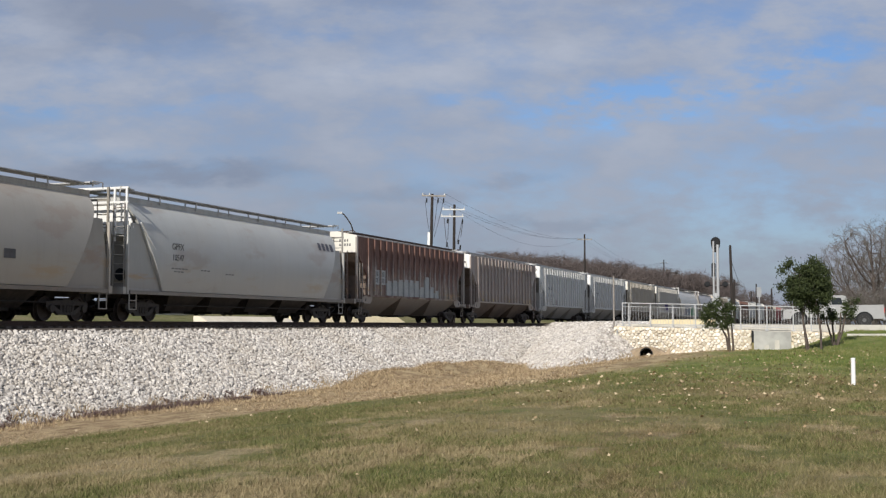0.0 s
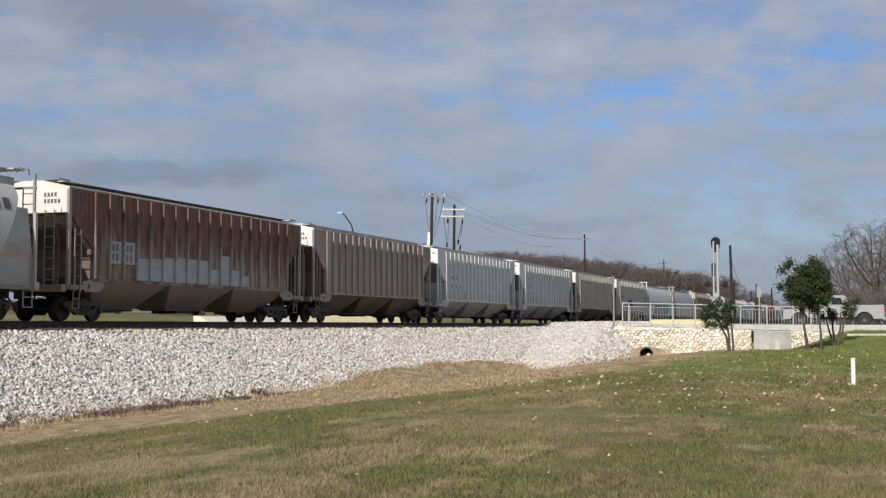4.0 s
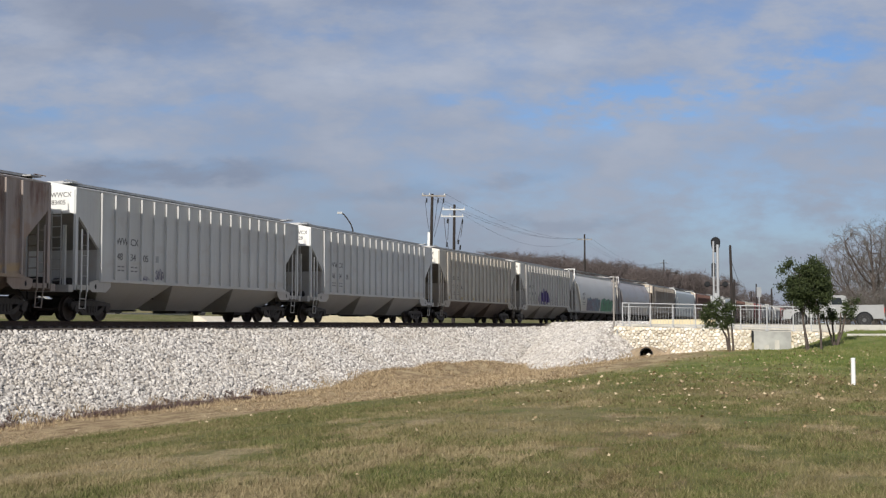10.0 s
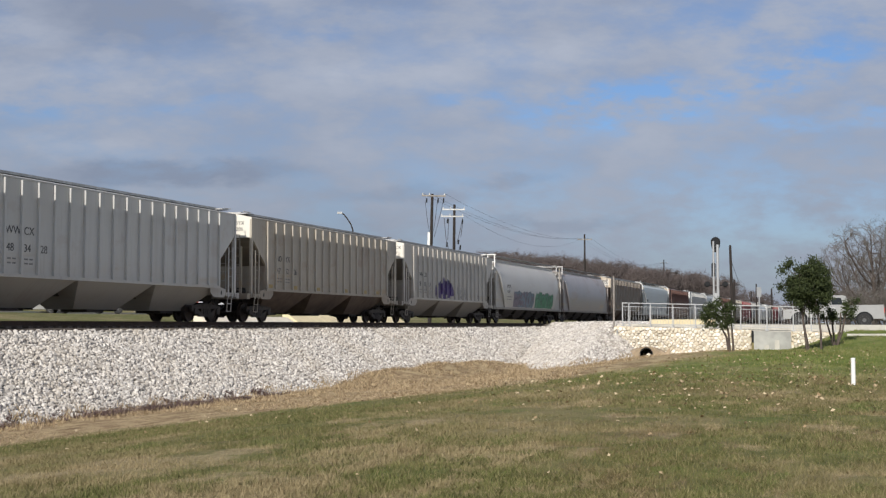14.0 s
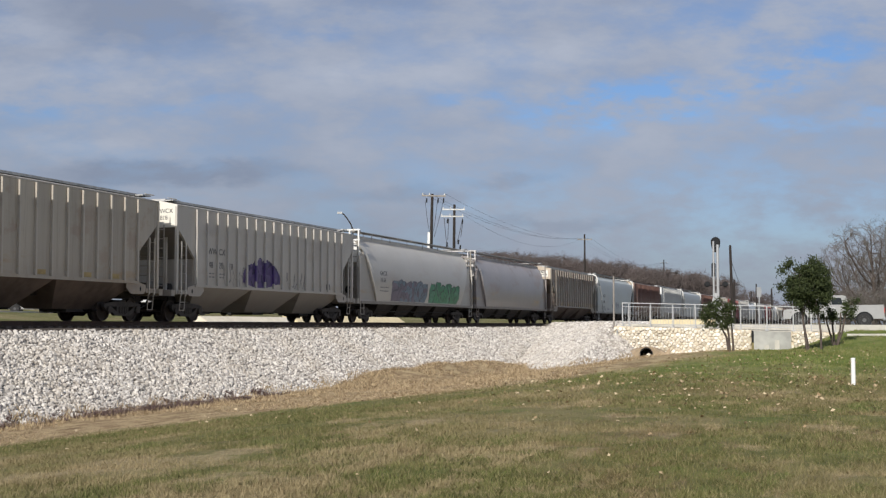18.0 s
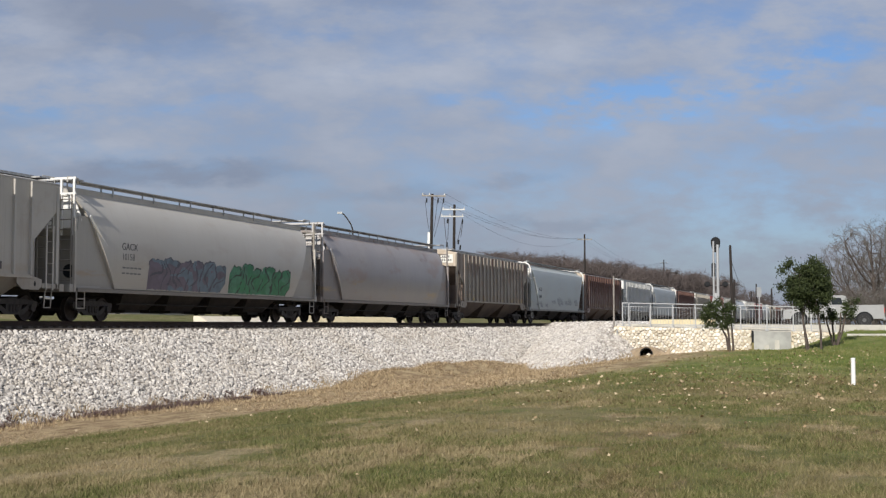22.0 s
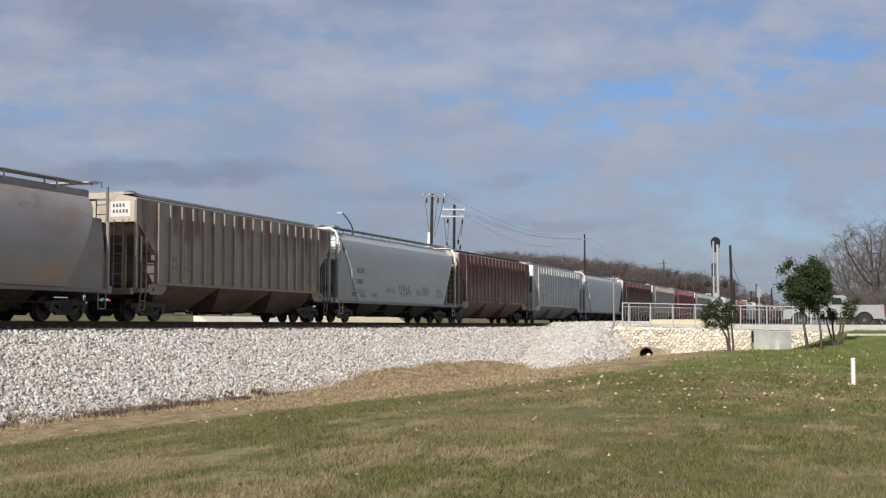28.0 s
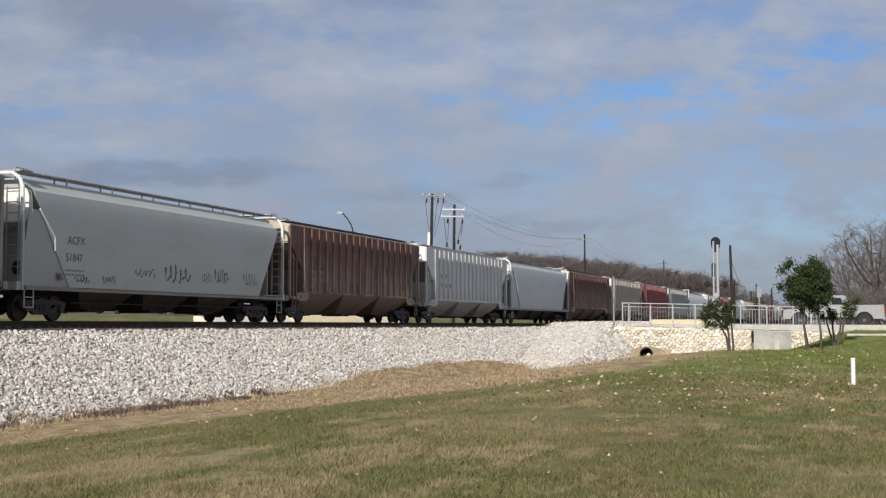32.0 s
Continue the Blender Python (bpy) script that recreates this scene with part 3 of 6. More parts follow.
def end_ladder(car, y, x0, x1, z0, z1, rungs, colour):
    colour = grimy_shaded(colour)
    pairs = [((x0, y, z0), (x0, y, z1)), ((x1, y, z0), (x1, y, z1))]
    pairs += [((x0, y, z0 + (k + 0.5) * (z1 - z0) / rungs), (x1, y, z0 + (k + 0.5) * (z1 - z0) / rungs)) for k in range(rungs)]
    return rods("ladder", pairs, 0.022, "paint", car, colour=colour)


def bay(car, y, half, colour, z1=1.36, z0=0.42, side=1.52, mat="paint", foot=0.55, inner=0.9):
    bm = bmesh.new()
    lo = [(-inner, y - foot, z0), (inner, y - foot, z0), (inner, y + foot, z0), (-inner, y + foot, z0)]
    # Bay paint is dimmed: grime, and shade under the car put into colour.
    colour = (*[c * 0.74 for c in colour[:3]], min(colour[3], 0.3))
    hi = [(-side, y - half, z1), (side, y - half, z1), (side, y + half, z1), (-side, y + half, z1)]
    a, b = [bm.verts.new(p) for p in lo], [bm.verts.new(p) for p in hi]
    for k in range(4):
        bm.faces.new((a[k], a[(k + 1) % 4], b[(k + 1) % 4], b[k]))
    bm.faces.new(a[::-1])
    bm.faces.new(b)
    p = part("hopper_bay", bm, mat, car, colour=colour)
    bm = bmesh.new()
    box(bm, -inner, inner, y - 0.5, y + 0.5, z0 - 0.1, z0 + 0.02)
    tube(bm, (-1.1, y + 0.55, z0 - 0.03), (1.1, y + 0.55, z0 - 0.03), 0.035, n=6)
    part("outlet_gate", bm, "underframe", p)


def roof_walk(car, L, z, colour, width=0.55, raised=0.12, thick=0.035):
    e = L / 2 - 0.75
    for s in (-1, 1):
        x = s * width
        bm = bmesh.new()
        box(bm, x - 0.30, x + 0.30, -e, e, z + raised, z + raised + thick)
        k = -e + 0.02
        while k < e:                # thin brackets carry the grating
            for a in (x - 0.27, x + 0.24):
                box(bm, a, a + 0.03, k, k + 0.05, z - 0.12, z + raised)
            k += 2.7
        part("running_board", bm, "walkway" if colour[3] < 0.5 else "rail", car, "steel grating walkway")
    bm = bmesh.new()
    box(bm, -0.26, 0.26, -e + 1.0, e - 1.0, z - 0.1, z + 0.03)
    h = part("hatch_coaming", bevelled(bm, 0.03), "paint", car, colour=colour)
    for k in range(8):
        bm = bmesh.new()
        y = -e + 1.3 + k * (2 * e - 2.6) / 7
        box(bm, -0.29, 0.29, y - 0.82, y + 0.82, z + 0.03, z + 0.065)
        part("hatch_cover", bevelled(bm, 0.02), "paint", h, colour=colour)
    for s in (-1, 1):           # end crossings of the walkway
        bm = bmesh.new()
        box(bm, -1.25, 1.25, s * (e - 0.3) - 0.28, s * (e - 0.3) + 0.28, z + raised - 0.002, z + raised + 0.043)
        part("end_platform", bm, "walkway", car)
        rods("grab_rail", [((1.2, s * (e + 0.25), z + 0.1), (1.2, s * (e + 0.25), z + raised + 0.08)), ((1.2, s * (e + 0.25), z + raised + 0.08), (1.2, s * (e - 0.35), z + raised + 0.08)), ((1.2, s * (e - 0.35), z + raised + 0.08), (1.2, s * (e - 0.35), z + 0.1))], 0.02, "paint", car, colour=colour)


SILL = 1.42           # foot of a ribbed car's side sheets, over the rail


def stiles(car, x, ys, z0, z1, rungs, colour):
    """A side ladder: two pale uprights and thin rungs."""
    bm = bmesh.new()
    for y in ys:
        box(bm, x - 0.012, x + 0.022, y - 0.03, y + 0.03, z0, z1)
    # On rusty cars the uprights' colour is darkened for the gap's shade.
    lad = part("ladder", bm, "paint", car, colour=(*[v * (0.6 if colour[3] > 0.3 else 1.0) for v in colour[:3]], 0.05))
    rods("rungs", [((x, ys[0], z0 + (k + 0.5) * (z1 - z0) / rungs), (x, ys[1], z0 + (k + 0.5) * (z1 - z0) / rungs)) for k in range(rungs)], 0.008, "paint", lad, colour=grimy_shaded(colour, 0.8))


def rib_mesh(z0):
    key = ("rib", z0)
    if key not in SHARED:
        bm = bmesh.new()
        prism(bm, [(0, -0.05), (0.085, -0.042), (0.085, 0.042), (0, 0.05)], "z", z0, 4.47)
        SHARED[key] = mesh("rib", bm, "paint")
    return SHARED[key]


def ribbed_hopper(m, colour, panel, label, e=8.52, ribs=18):
    """Three-bay grain hopper with outside stakes. The leading end is at -y; e: half the length of its body."""
    L = 2 * e + 1.36
    car = thing("hopper_car", m, label, "freight car", "cars of the freight train")
    outline = [(-e, 4.48), (-e, 3.68), (-e + 1.33, 2.5), (-e + 1.36, SILL), (e - 1.36, SILL), (e - 1.33, 2.5), (e, 3.68), (e, 4.48)]
    bm = bmesh.new()
    prism(bm, outline, "x", -1.52, 1.52)
    part("body", bm, "paint", car, colour=colour)
    bm = bmesh.new()
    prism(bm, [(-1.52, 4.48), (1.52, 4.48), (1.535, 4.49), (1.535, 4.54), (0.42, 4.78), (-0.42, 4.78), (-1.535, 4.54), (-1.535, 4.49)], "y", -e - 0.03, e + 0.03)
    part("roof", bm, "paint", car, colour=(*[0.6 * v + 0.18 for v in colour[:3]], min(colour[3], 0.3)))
    roof_walk(car, L, 4.68, colour, 0.62, 0.03, 0.085)
    for s in (-1, 1):
        bm = bmesh.new()
        prism(bm, [(-1.51, 3.66), (1.51, 3.66), (1.52, 4.46), (1.52, 4.53), (0.42, 4.765), (-0.42, 4.765), (-1.52, 4.53), (-1.52, 4.46)], "y", s * (e + 0.032) - 0.014, s * (e + 0.032) + 0.014)
        part("end_panel", bm, "paint", car, "pale painted gabled end sheet", colour=panel)
        for x in (-1.5, 1.5):
            bm = bmesh.new()
            box(bm, x - 0.06, x + 0.04, s * (e - 0.02) - 0.07, s * (e - 0.02) + 0.07, 1.05, 4.46)
            post = part("corner_post", bm, "paint", car, colour=(*colour[:3], colour[3] * 0.5))
            bm = bmesh.new()
            prism(bm, [(s * (e - 2.05), SILL + 0.02), (s * (e - 2.05), 1.2), (s * (e - 1.75), 1.0), (s * (e - 0.95), 1.0), (s * (e - 0.8), 1.12), (s * (e - 0.8), 1.34), (s * (e - 1.3), SILL + 0.02)][::s], "x", x * 1.005 - 0.02, x * 1.005 + 0.02)
            pad = part("bolster_plate", bm, "paint", car, colour=grimy_shaded(colour, 0.8))
            # Black oval on the plate paints the dark inside of the hole.
            bm = bmesh.new()
            prism(bm, [(s * (e - 1.15) + 0.05 * math.cos(k * math.tau / 12), 1.19 + 0.09 * math.sin(k * math.tau / 12)) for k in range(12)], "x", x * 1.005 - 0.024, x * 1.005 + 0.024)
            part("jacking_hole", bm, "black", pad)
            bm = bmesh.new()
            box(bm, x - 0.04, x + 0.04, min(s * (e - 0.8), s * e), max(s * (e - 0.8), s * e), 1.06, 1.22)
            part("corner_sill", bm, "paint", car, colour=grimy_shaded(colour, 0.8))
        bm = bmesh.new()
        box(bm, -1.52, 1.52, s * (e + 0.25) - 0.12, s * (e + 0.25) + 0.12, 0.98, 1.22)
        box(bm, -1.45, 1.45, s * (e - 0.6) - 0.62, s * (e - 0.6) + 0.6, 1.16, 1.2)
        part("end_sill", bm, "paint", car, colour=grimy_shaded(colour, 0.7))
        # Separate dark sheets: the shade under the end slope is in their colour.
        bm = bmesh.new()
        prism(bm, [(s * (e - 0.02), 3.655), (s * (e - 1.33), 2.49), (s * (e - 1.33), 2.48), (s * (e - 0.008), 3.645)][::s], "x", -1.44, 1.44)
        part("slope_sheet", bm, "shadebrown" if colour[3] > 0.3 else "paint", car, "dark sloping end sheet with painted shade", colour=grimy_shaded(colour, 0.3))
        # Bulkhead: on rusty cars the dark gap's shade is in the colour.
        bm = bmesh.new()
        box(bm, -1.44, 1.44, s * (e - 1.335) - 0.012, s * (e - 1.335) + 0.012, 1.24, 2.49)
        part("end_bulkhead", bm, "shadebrown" if colour[3] > 0.3 else "paint", car, colour=grimy_shaded(colour, 0.75))
        # brake gear on the end platform
        bm = bmesh.new()
        box(bm, -0.95, -0.45, s * (e - 0.75) - 0.2, s * (e - 0.75) + 0.2, 1.2, 1.55)
        part("brake_valve_box", bm, "underframe", car)
        bm = bmesh.new()
        tube(bm, (0.1, s * (e - 0.8), 1.36), (0.75, s * (e - 0.8), 1.36), 0.15, n=10)
        part("air_reservoir", bm, "underframe", car)
        stiles(car, 1.55, (s * (e - 0.28), s * (e - 0.62)), 1.0, 3.12, 6, colour)
        end_ladder(car, s * (e + 0.12), 0.62, 1.0, 1.2, 3.75, 7, colour)
        for x in (-0.8, 0.8):
            bm = bmesh.new()
            box(bm, x - 0.05, x + 0.05, s * (e - 0.35) - 0.05, s * (e - 0.35) + 0.05, 1.2, 3.3)
            part("slope_brace", bm, "paint", car, colour=colour)
        rods("step", [((1.53, s * (e - 0.28), 1.05), (1.48, s * (e - 0.28), 0.42)), ((1.53, s * (e - 0.62), 1.05), (1.48, s * (e - 0.62), 0.42)), ((1.48, s * (e - 0.28), 0.43), (1.48, s * (e - 0.62), 0.43)), ((1.5, s * (e - 0.28), 0.75), (1.5, s * (e - 0.62), 0.75))], 0.02, "paint", car, colour=grimy_shaded(colour, 0.8))
    for sx in (1, -1):
        for k in range(ribs):
            y = -e + 1.42 + k * (2 * e - 2.84) / (ribs - 1)
            # Stakes paler than the sides: part of their sunlit edge is in the colour.
            r = part("rib", rib_mesh(SILL + 0.04), None, car, at=(sx * 1.52, y, 0), colour=(*[0.85 * v + 0.08 for v in colour[:3]], 0.62 if colour[3] > 0.5 else colour[3] * 0.6))
            if sx < 0:
                r.rotation_euler = (0, 0, math.pi)
    for sx in (-1, 1):
        bm = bmesh.new()
        box(bm, sx * 1.53 - 0.05, sx * 1.53 + 0.05, -e + 1.36, e - 1.36, SILL - 0.05, SILL + 0.06)
        part("side_sill", bm, "paint", car, colour=colour)
    third = (2 * e - 2.72) / 3
    for k in (-1, 0, 1):
        # Mid-rust cars' bays get a flat brown that holds the shade below.
        bay(car, k * third, third / 2 - 0.04, colour, z1=SILL - 0.02, foot=1.3, inner=0.55, mat="shadebrown" if 0.22 < colour[3] < 0.6 else "paint")
    underframe(car, L, colour)
    return car


def loft(sections):
    """A skin through rings of (x, y, z) points, closed at both ends."""
    bm = bmesh.new()
    rings = [[bm.verts.new(p) for p in s] for s in sections]
    k = len(rings[0])
    for a, b in zip(rings, rings[1:]):
        for i in range(k):
            bm.faces.new((a[i], a[(i + 1) % k], b[(i + 1) % k], b[i]))
    bm.faces.new(rings[0][::-1])
    bm.faces.new(rings[-1])
    return bm


ROUND = [(0.62, 4.61), (0.82, 4.51), (1.06, 4.32), (1.20, 4.15), (1.31, 3.96), (1.41, 3.74), (1.49, 3.49), (1.555, 3.17), (1.60, 2.81), (1.62, 2.4), (1.61, 2.0), (1.57, 1.6), (1.51, 1.14)]
FLAT = [(0.75, 4.59), (0.98, 4.54), (1.50, 4.20), (1.535, 4.02), (1.555, 3.85), (1.57, 3.5), (1.58, 3.0), (1.58, 2.4), (1.58, 1.8), (1.58, 1.10)]


def smooth_hopper(m, colour, label, half, L=20.3, bays=4, panel=None):
    """Hopper with curved smooth sides. half: the right half of its cross-section from the roof down."""
    car = thing("hopper_car", m, label, "freight car", "cars of the freight train")
    panel = panel or colour
    wide = 0.94 if half is ROUND else 1.02
    shear = 0.955 if half is ROUND else 1.01      # the curved cars' plates stand in from the bulge of the side
    lip_y, lip_z = (1.95, 2.45) if half is ROUND else (1.55, 2.75)
    e = L / 2 - 0.55
    ring = half + [(-x, z) for x, z in half[::-1]]

    def at(s, inset):
        return [(x, s * (e - 0.55 - inset - max(0, 4.05 - z) * 0.62), z) for x, z in ring]

    bm = loft([at(-1, 0.0), at(-1, 0.6), at(1, 0.6), at(1, 0.0)])
    part("body", bm, "smoothpaint", car, smooth=30, colour=colour)
    bm = bmesh.new()
    prism(bm, [(-wide, 4.3), (wide, 4.3), (wide, 4.59), (wide - 0.06, 4.62), (0.06 - wide, 4.62), (-wide, 4.59)], "y", -e + 0.35, e - 0.35)
    part("roof", bm, "paint", car, colour=colour)
    roof_walk(car, L, 4.62, colour, 0.72, 0.21)
    for s in (-1, 1):
        if s < 0:
            bm = bmesh.new()
            side = [(1.40, 3.2)] + [(x - 0.03, z - 0.02) for x, z in half[::-1] if z > 3.4]
            prism(bm, side + [(-x, z) for x, z in side[::-1]], "y", s * (e - 0.42) - 0.02, s * (e - 0.42) + 0.02)
            part("end_panel", bm, "paint", car, "sunlit upper end sheet", colour=panel)
        for x in (-1.5, 1.5):
            bm = bmesh.new()
            prism(bm, [(s * e, 1.10), (s * e, 2.0), (s * (e - 0.3), 3.6), (s * (e - 0.8), 3.6), (s * (e - lip_y), lip_z), (s * (e - 2.42), 1.10)], "x", x * shear - 0.015, x * shear + 0.015)
            if half is FLAT and s > 0:      # these cars' rear ends stand open beside the slope
                bm.free()
            else:
                part("shear_plate", bm, "smoothpaint", car, "grimy end shear plate", colour=(*[c * 0.82 for c in colour[:3]], min(0.5, colour[3] + 0.12)))
            bm = bmesh.new()
            box(bm, x * 1.01 - 0.05, x * 1.01 + 0.05, s * (e + 0.02) - 0.05, s * (e + 0.02) + 0.05, 0.98, 3.5)
            part("corner_post", bm, "paint", car, colour=colour)
            if s < 0:
                rods("shear_lip", [((x * 1.05, s * (e - 0.75), 3.62), (x * 1.05, s * (e - lip_y), lip_z)), ((x * 1.05, s * (e - lip_y), lip_z), (x * 1.05, s * (e - lip_y - 0.02), lip_z - 0.45))], 0.034, "paint", car, colour=panel)
        if half is ROUND:       # square end frame that carries the platform
            top = 4.86 if s < 0 else 4.72
            bars_at = [((x, 2.95), (x, top), 0.034) for x in ((-1.46, -0.95, 0.95, 1.46) if s < 0 else (-1.46, 1.46))] + [((-1.49, z), (1.49, z), 0.03) for z in ((top, 4.33) if s < 0 else (4.3,))]
            for p, q, deep in bars_at:
                bm = bmesh.new()
                box(bm, p[0] - 0.04, q[0] + 0.04, s * (e + 0.02) - deep, s * (e + 0.02) + deep, p[1] - 0.036, q[1] + 0.036)
                # Rear frames are darker: their turn from the sun is in the colour.
                part("end_frame", bevelled(bm, 0.008), "paint", car, "painted square end frame", colour=panel if s < 0 else grimy_shaded(colour, 0.6))
        else:
            arch = [(-1.5, 3.4), (-1.49, 4.25), (-1.38, 4.56), (-1.08, 4.74), (1.08, 4.74), (1.38, 4.56), (1.49, 4.25), (1.5, 3.4)]
            rods("end_hoop", [((a[0], s * (e + 0.02), a[1]), (b[0], s * (e + 0.02), b[1])) for a, b in zip(arch, arch[1:])], 0.062, "paint", car, "pale painted end hoop", colour=panel, n=8)
        bm = bmesh.new()
        box(bm, -1.52, 1.52, s * (e + 0.15) - 0.12, s * (e + 0.15) + 0.12, 0.98, 1.24)
        box(bm, -1.45, 1.45, s * (e - 0.75) - 0.8, s * (e - 0.75) + 0.8, 1.16, 1.2)
        part("end_sill", bm, "paint", car, colour=colour)
        end_ladder(car, s * (e + 0.10), 0.95, 1.42, 1.2, 4.3, 9, colour)
        end_ladder(car, s * (e + 0.10), -0.9, 0.65, 3.15, 3.5, 2, colour)
        bm = bmesh.new()
        box(bm, -1.4, 1.4, s * (e - 1.25) - 0.04, s * (e - 1.25) + 0.04, 1.2, 3.1)
        web = part("bulkhead", bm, "paint", car, colour=grimy_shaded(colour, 0.7))
        # Solid black disc for an opening; its dark depth is only colour.
        bm = bmesh.new()
        tube(bm, (0.42, s * (e - 1.22), 1.75), (0.42, s * (e - 1.16), 1.75), 0.24, n=16)
        part("brake_opening", bm, "black", web)
        rods("step", [((1.53, s * (e - 0.1), 1.0), (1.53, s * (e - 0.1), 0.42)), ((1.53, s * (e - 0.55), 1.0), (1.53, s * (e - 0.55), 0.42)), ((1.53, s * (e - 0.1), 0.43), (1.53, s * (e - 0.55), 0.43)), ((1.53, s * (e - 0.1), 0.75), (1.53, s * (e - 0.55), 0.75))], 0.022, "paint", car, colour=colour)
    for sx in (-1, 1):
        bm = bmesh.new()
        box(bm, sx * 1.52 - 0.06, sx * 1.52 + 0.06, -e + 0.1, e - 0.1, 0.99, 1.12)
        part("side_sill", bm, "paint", car, colour=grimy_shaded(colour, 0.4))
    n = bays
    w = (L - 7.4) / n
    for k in range(n):
        # Bays in near-black steel colour: the unlit underside is painted in.
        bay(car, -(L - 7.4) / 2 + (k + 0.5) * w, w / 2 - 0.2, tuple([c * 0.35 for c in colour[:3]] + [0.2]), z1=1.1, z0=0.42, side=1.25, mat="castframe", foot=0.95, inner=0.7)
    rods("train_line", [((1.15, -e + 3, 0.62), (1.15, e - 3, 0.62))], 0.03, "underframe", car)
    underframe(car, L, colour)
    return car


GREY, PALE, TAN, BROWN, RED = (0.42, 0.42, 0.41), (0.565, 0.58, 0.575), (0.46, 0.42, 0.35), (0.32, 0.265, 0.245), (0.27, 0.018, 0.03)
CREAM, WHITE, STAINED = (0.76, 0.74, 0.67, 0.05), (0.80, 0.80, 0.78, 0.05), (0.62, 0.53, 0.42, 0.3)
# kind, front end along the line at the start, paint, rust, end panel, label
TRAIN = [
    ("round", 27.3, (0.41, 0.39, 0.35), 0.25, CREAM, "dirty pale grey curved-side covered hopper car"),
    ("round", 47.7, (0.47, 0.485, 0.475), 0.24, WHITE, "pale grey curved-side covered hopper car with a white end"),
    ("ribbed", 68.7, (0.36, 0.33, 0.31), 0.72, CREAM, "heavily rusted ribbed grain hopper car with grey patches"),
    ("ribbed", 87.9, BROWN, 0.42, WHITE, "grimy brown-grey ribbed grain hopper car"),
    ("ribbed", 105.8, PALE, 0.10, WHITE, "pale blue-grey ribbed grain hopper car with a white end"),
    ("ribbed", 124.3, PALE, 0.12, WHITE, "clean pale grey ribbed grain hopper car with a white end"),
    ("ribbed", 142.8, TAN, 0.25, CREAM, "tan-grey dusty ribbed grain hopper car"),
    ("ribbed", 161.2, (0.50, 0.48, 0.44), 0.12, CREAM, "grey ribbed grain hopper car with purple graffiti"),
    ("round", 179.2, (0.50, 0.48, 0.44), 0.12, WHITE, "pale cream-grey curved hopper car with green graffiti"),
    ("round", 199.15, (0.31, 0.285, 0.285), 0.36, (0.56, 0.55, 0.55, 0.1), "mauve-grey stained curved-side hopper car"),
    ("ribbed", 219.6, (0.30, 0.262, 0.215), 0.47, STAINED, "brown-grey weathered ribbed hopper car with a stained end"),
    ("flat", 237.67, (0.42, 0.455, 0.45), 0.10, WHITE, "pale green-grey smooth flat-sided hopper car with scrawled graffiti"),
    ("ribbed", 256.7, (0.26, 0.15, 0.12), 0.72, STAINED, "rust-red ribbed grain hopper car"),
    ("ribbed", 275.1, PALE, 0.12, WHITE, "pale grey ribbed grain hopper car"),
    ("flat", 293.3, (0.44, 0.46, 0.46), 0.12, WHITE, "pale grey smooth-sided hopper car"),
    ("ribbed", 311.7, (0.24, 0.13, 0.11), 0.70, CREAM, "dark rust-brown ribbed hopper car"),
    ("ribbed", 329.9, TAN, 0.15, WHITE, "dusty tan ribbed grain hopper car"),
    ("ribbed", 348.1, RED, 0.10, (0.22, 0.035, 0.035, 0.1), "dark red ribbed grain hopper car"),
    ("ribbed", 366.3, GREY, 0.2, WHITE, "grey ribbed grain hopper car"),
    ("round", 384.7, PALE, 0.1, WHITE, "pale grey curved-side covered hopper car"),
]
SPARE = [("ribbed", GREY, 0.2, "grey ribbed grain hopper car"), ("ribbed", RED, 0.2, "dark red ribbed grain hopper car"), ("round", PALE, 0.15, "pale grey curved-side covered hopper car"),
         ("ribbed", TAN, 0.3, "dusty tan ribbed grain hopper car"), ("ribbed", (0.24, 0.13, 0.11), 0.7, "dark rust-brown ribbed hopper car")]
s = 405.1
for k in range(13):
    kind, c, r, text = SPARE[k % 5]
    TRAIN.append((kind, s, c, r, WHITE, text))
    s += 20.3 if kind == "round" else 18.4

CARS = []
LENGTHS = {2: 19.05, 3: 17.8, 8: 20.05, 9: 19.75, 11: 19.35}       # cars that differ from the usual lengths


def build_train():
    for k, (kind, front, c, rust, panel, text) in enumerate(TRAIN):
        L = LENGTHS.get(k, {"ribbed": 18.4, "round": 20.3, "flat": 18.9}[kind])
        nose = {"ribbed": 0.68, "round": 0.55, "flat": 0.55}[kind]
        mid = front + L / 2 - nose
        m = pose(TRACK_X, CAR_Y0 + mid, RAIL_Z)
        colour = (*c, rust)
        if kind == "ribbed":
            car = ribbed_hopper(m, colour, panel, text, (L - 1.36) / 2)
        else:
            car = smooth_hopper(m, colour, text, ROUND if kind == "round" else FLAT, L, 4 if kind == "round" else 3, panel)
        CARS.append((car, mid))


build_train()


# ---- lettering, patches and graffiti on the cars ----
def skin(half, z):
    """How far out a smooth car's side lies at height z."""
    zs = [q[1] for q in half][::-1]
    xs = [q[0] for q in half][::-1]
    return float(np.interp(z, zs, xs))


M["patchgrey"] = simple("grey_primer_patch", (0.34, 0.36, 0.365), 0.6, vary=0.15)
M["violet"] = simple("violet_spray_paint", (0.075, 0.045, 0.17), 0.5, vary=0.35, grain=4.0)
M["green"] = simple("green_spray_paint", (0.03, 0.20, 0.085), 0.5, vary=0.3, grain=4.0)
M["palegreen"] = simple("thin_green_spray", (0.06, 0.23, 0.13), 0.5, vary=0.35, grain=5.0)
M["paleviolet"] = simple("thin_violet_spray", (0.12, 0.085, 0.21), 0.5, vary=0.35, grain=5.0)
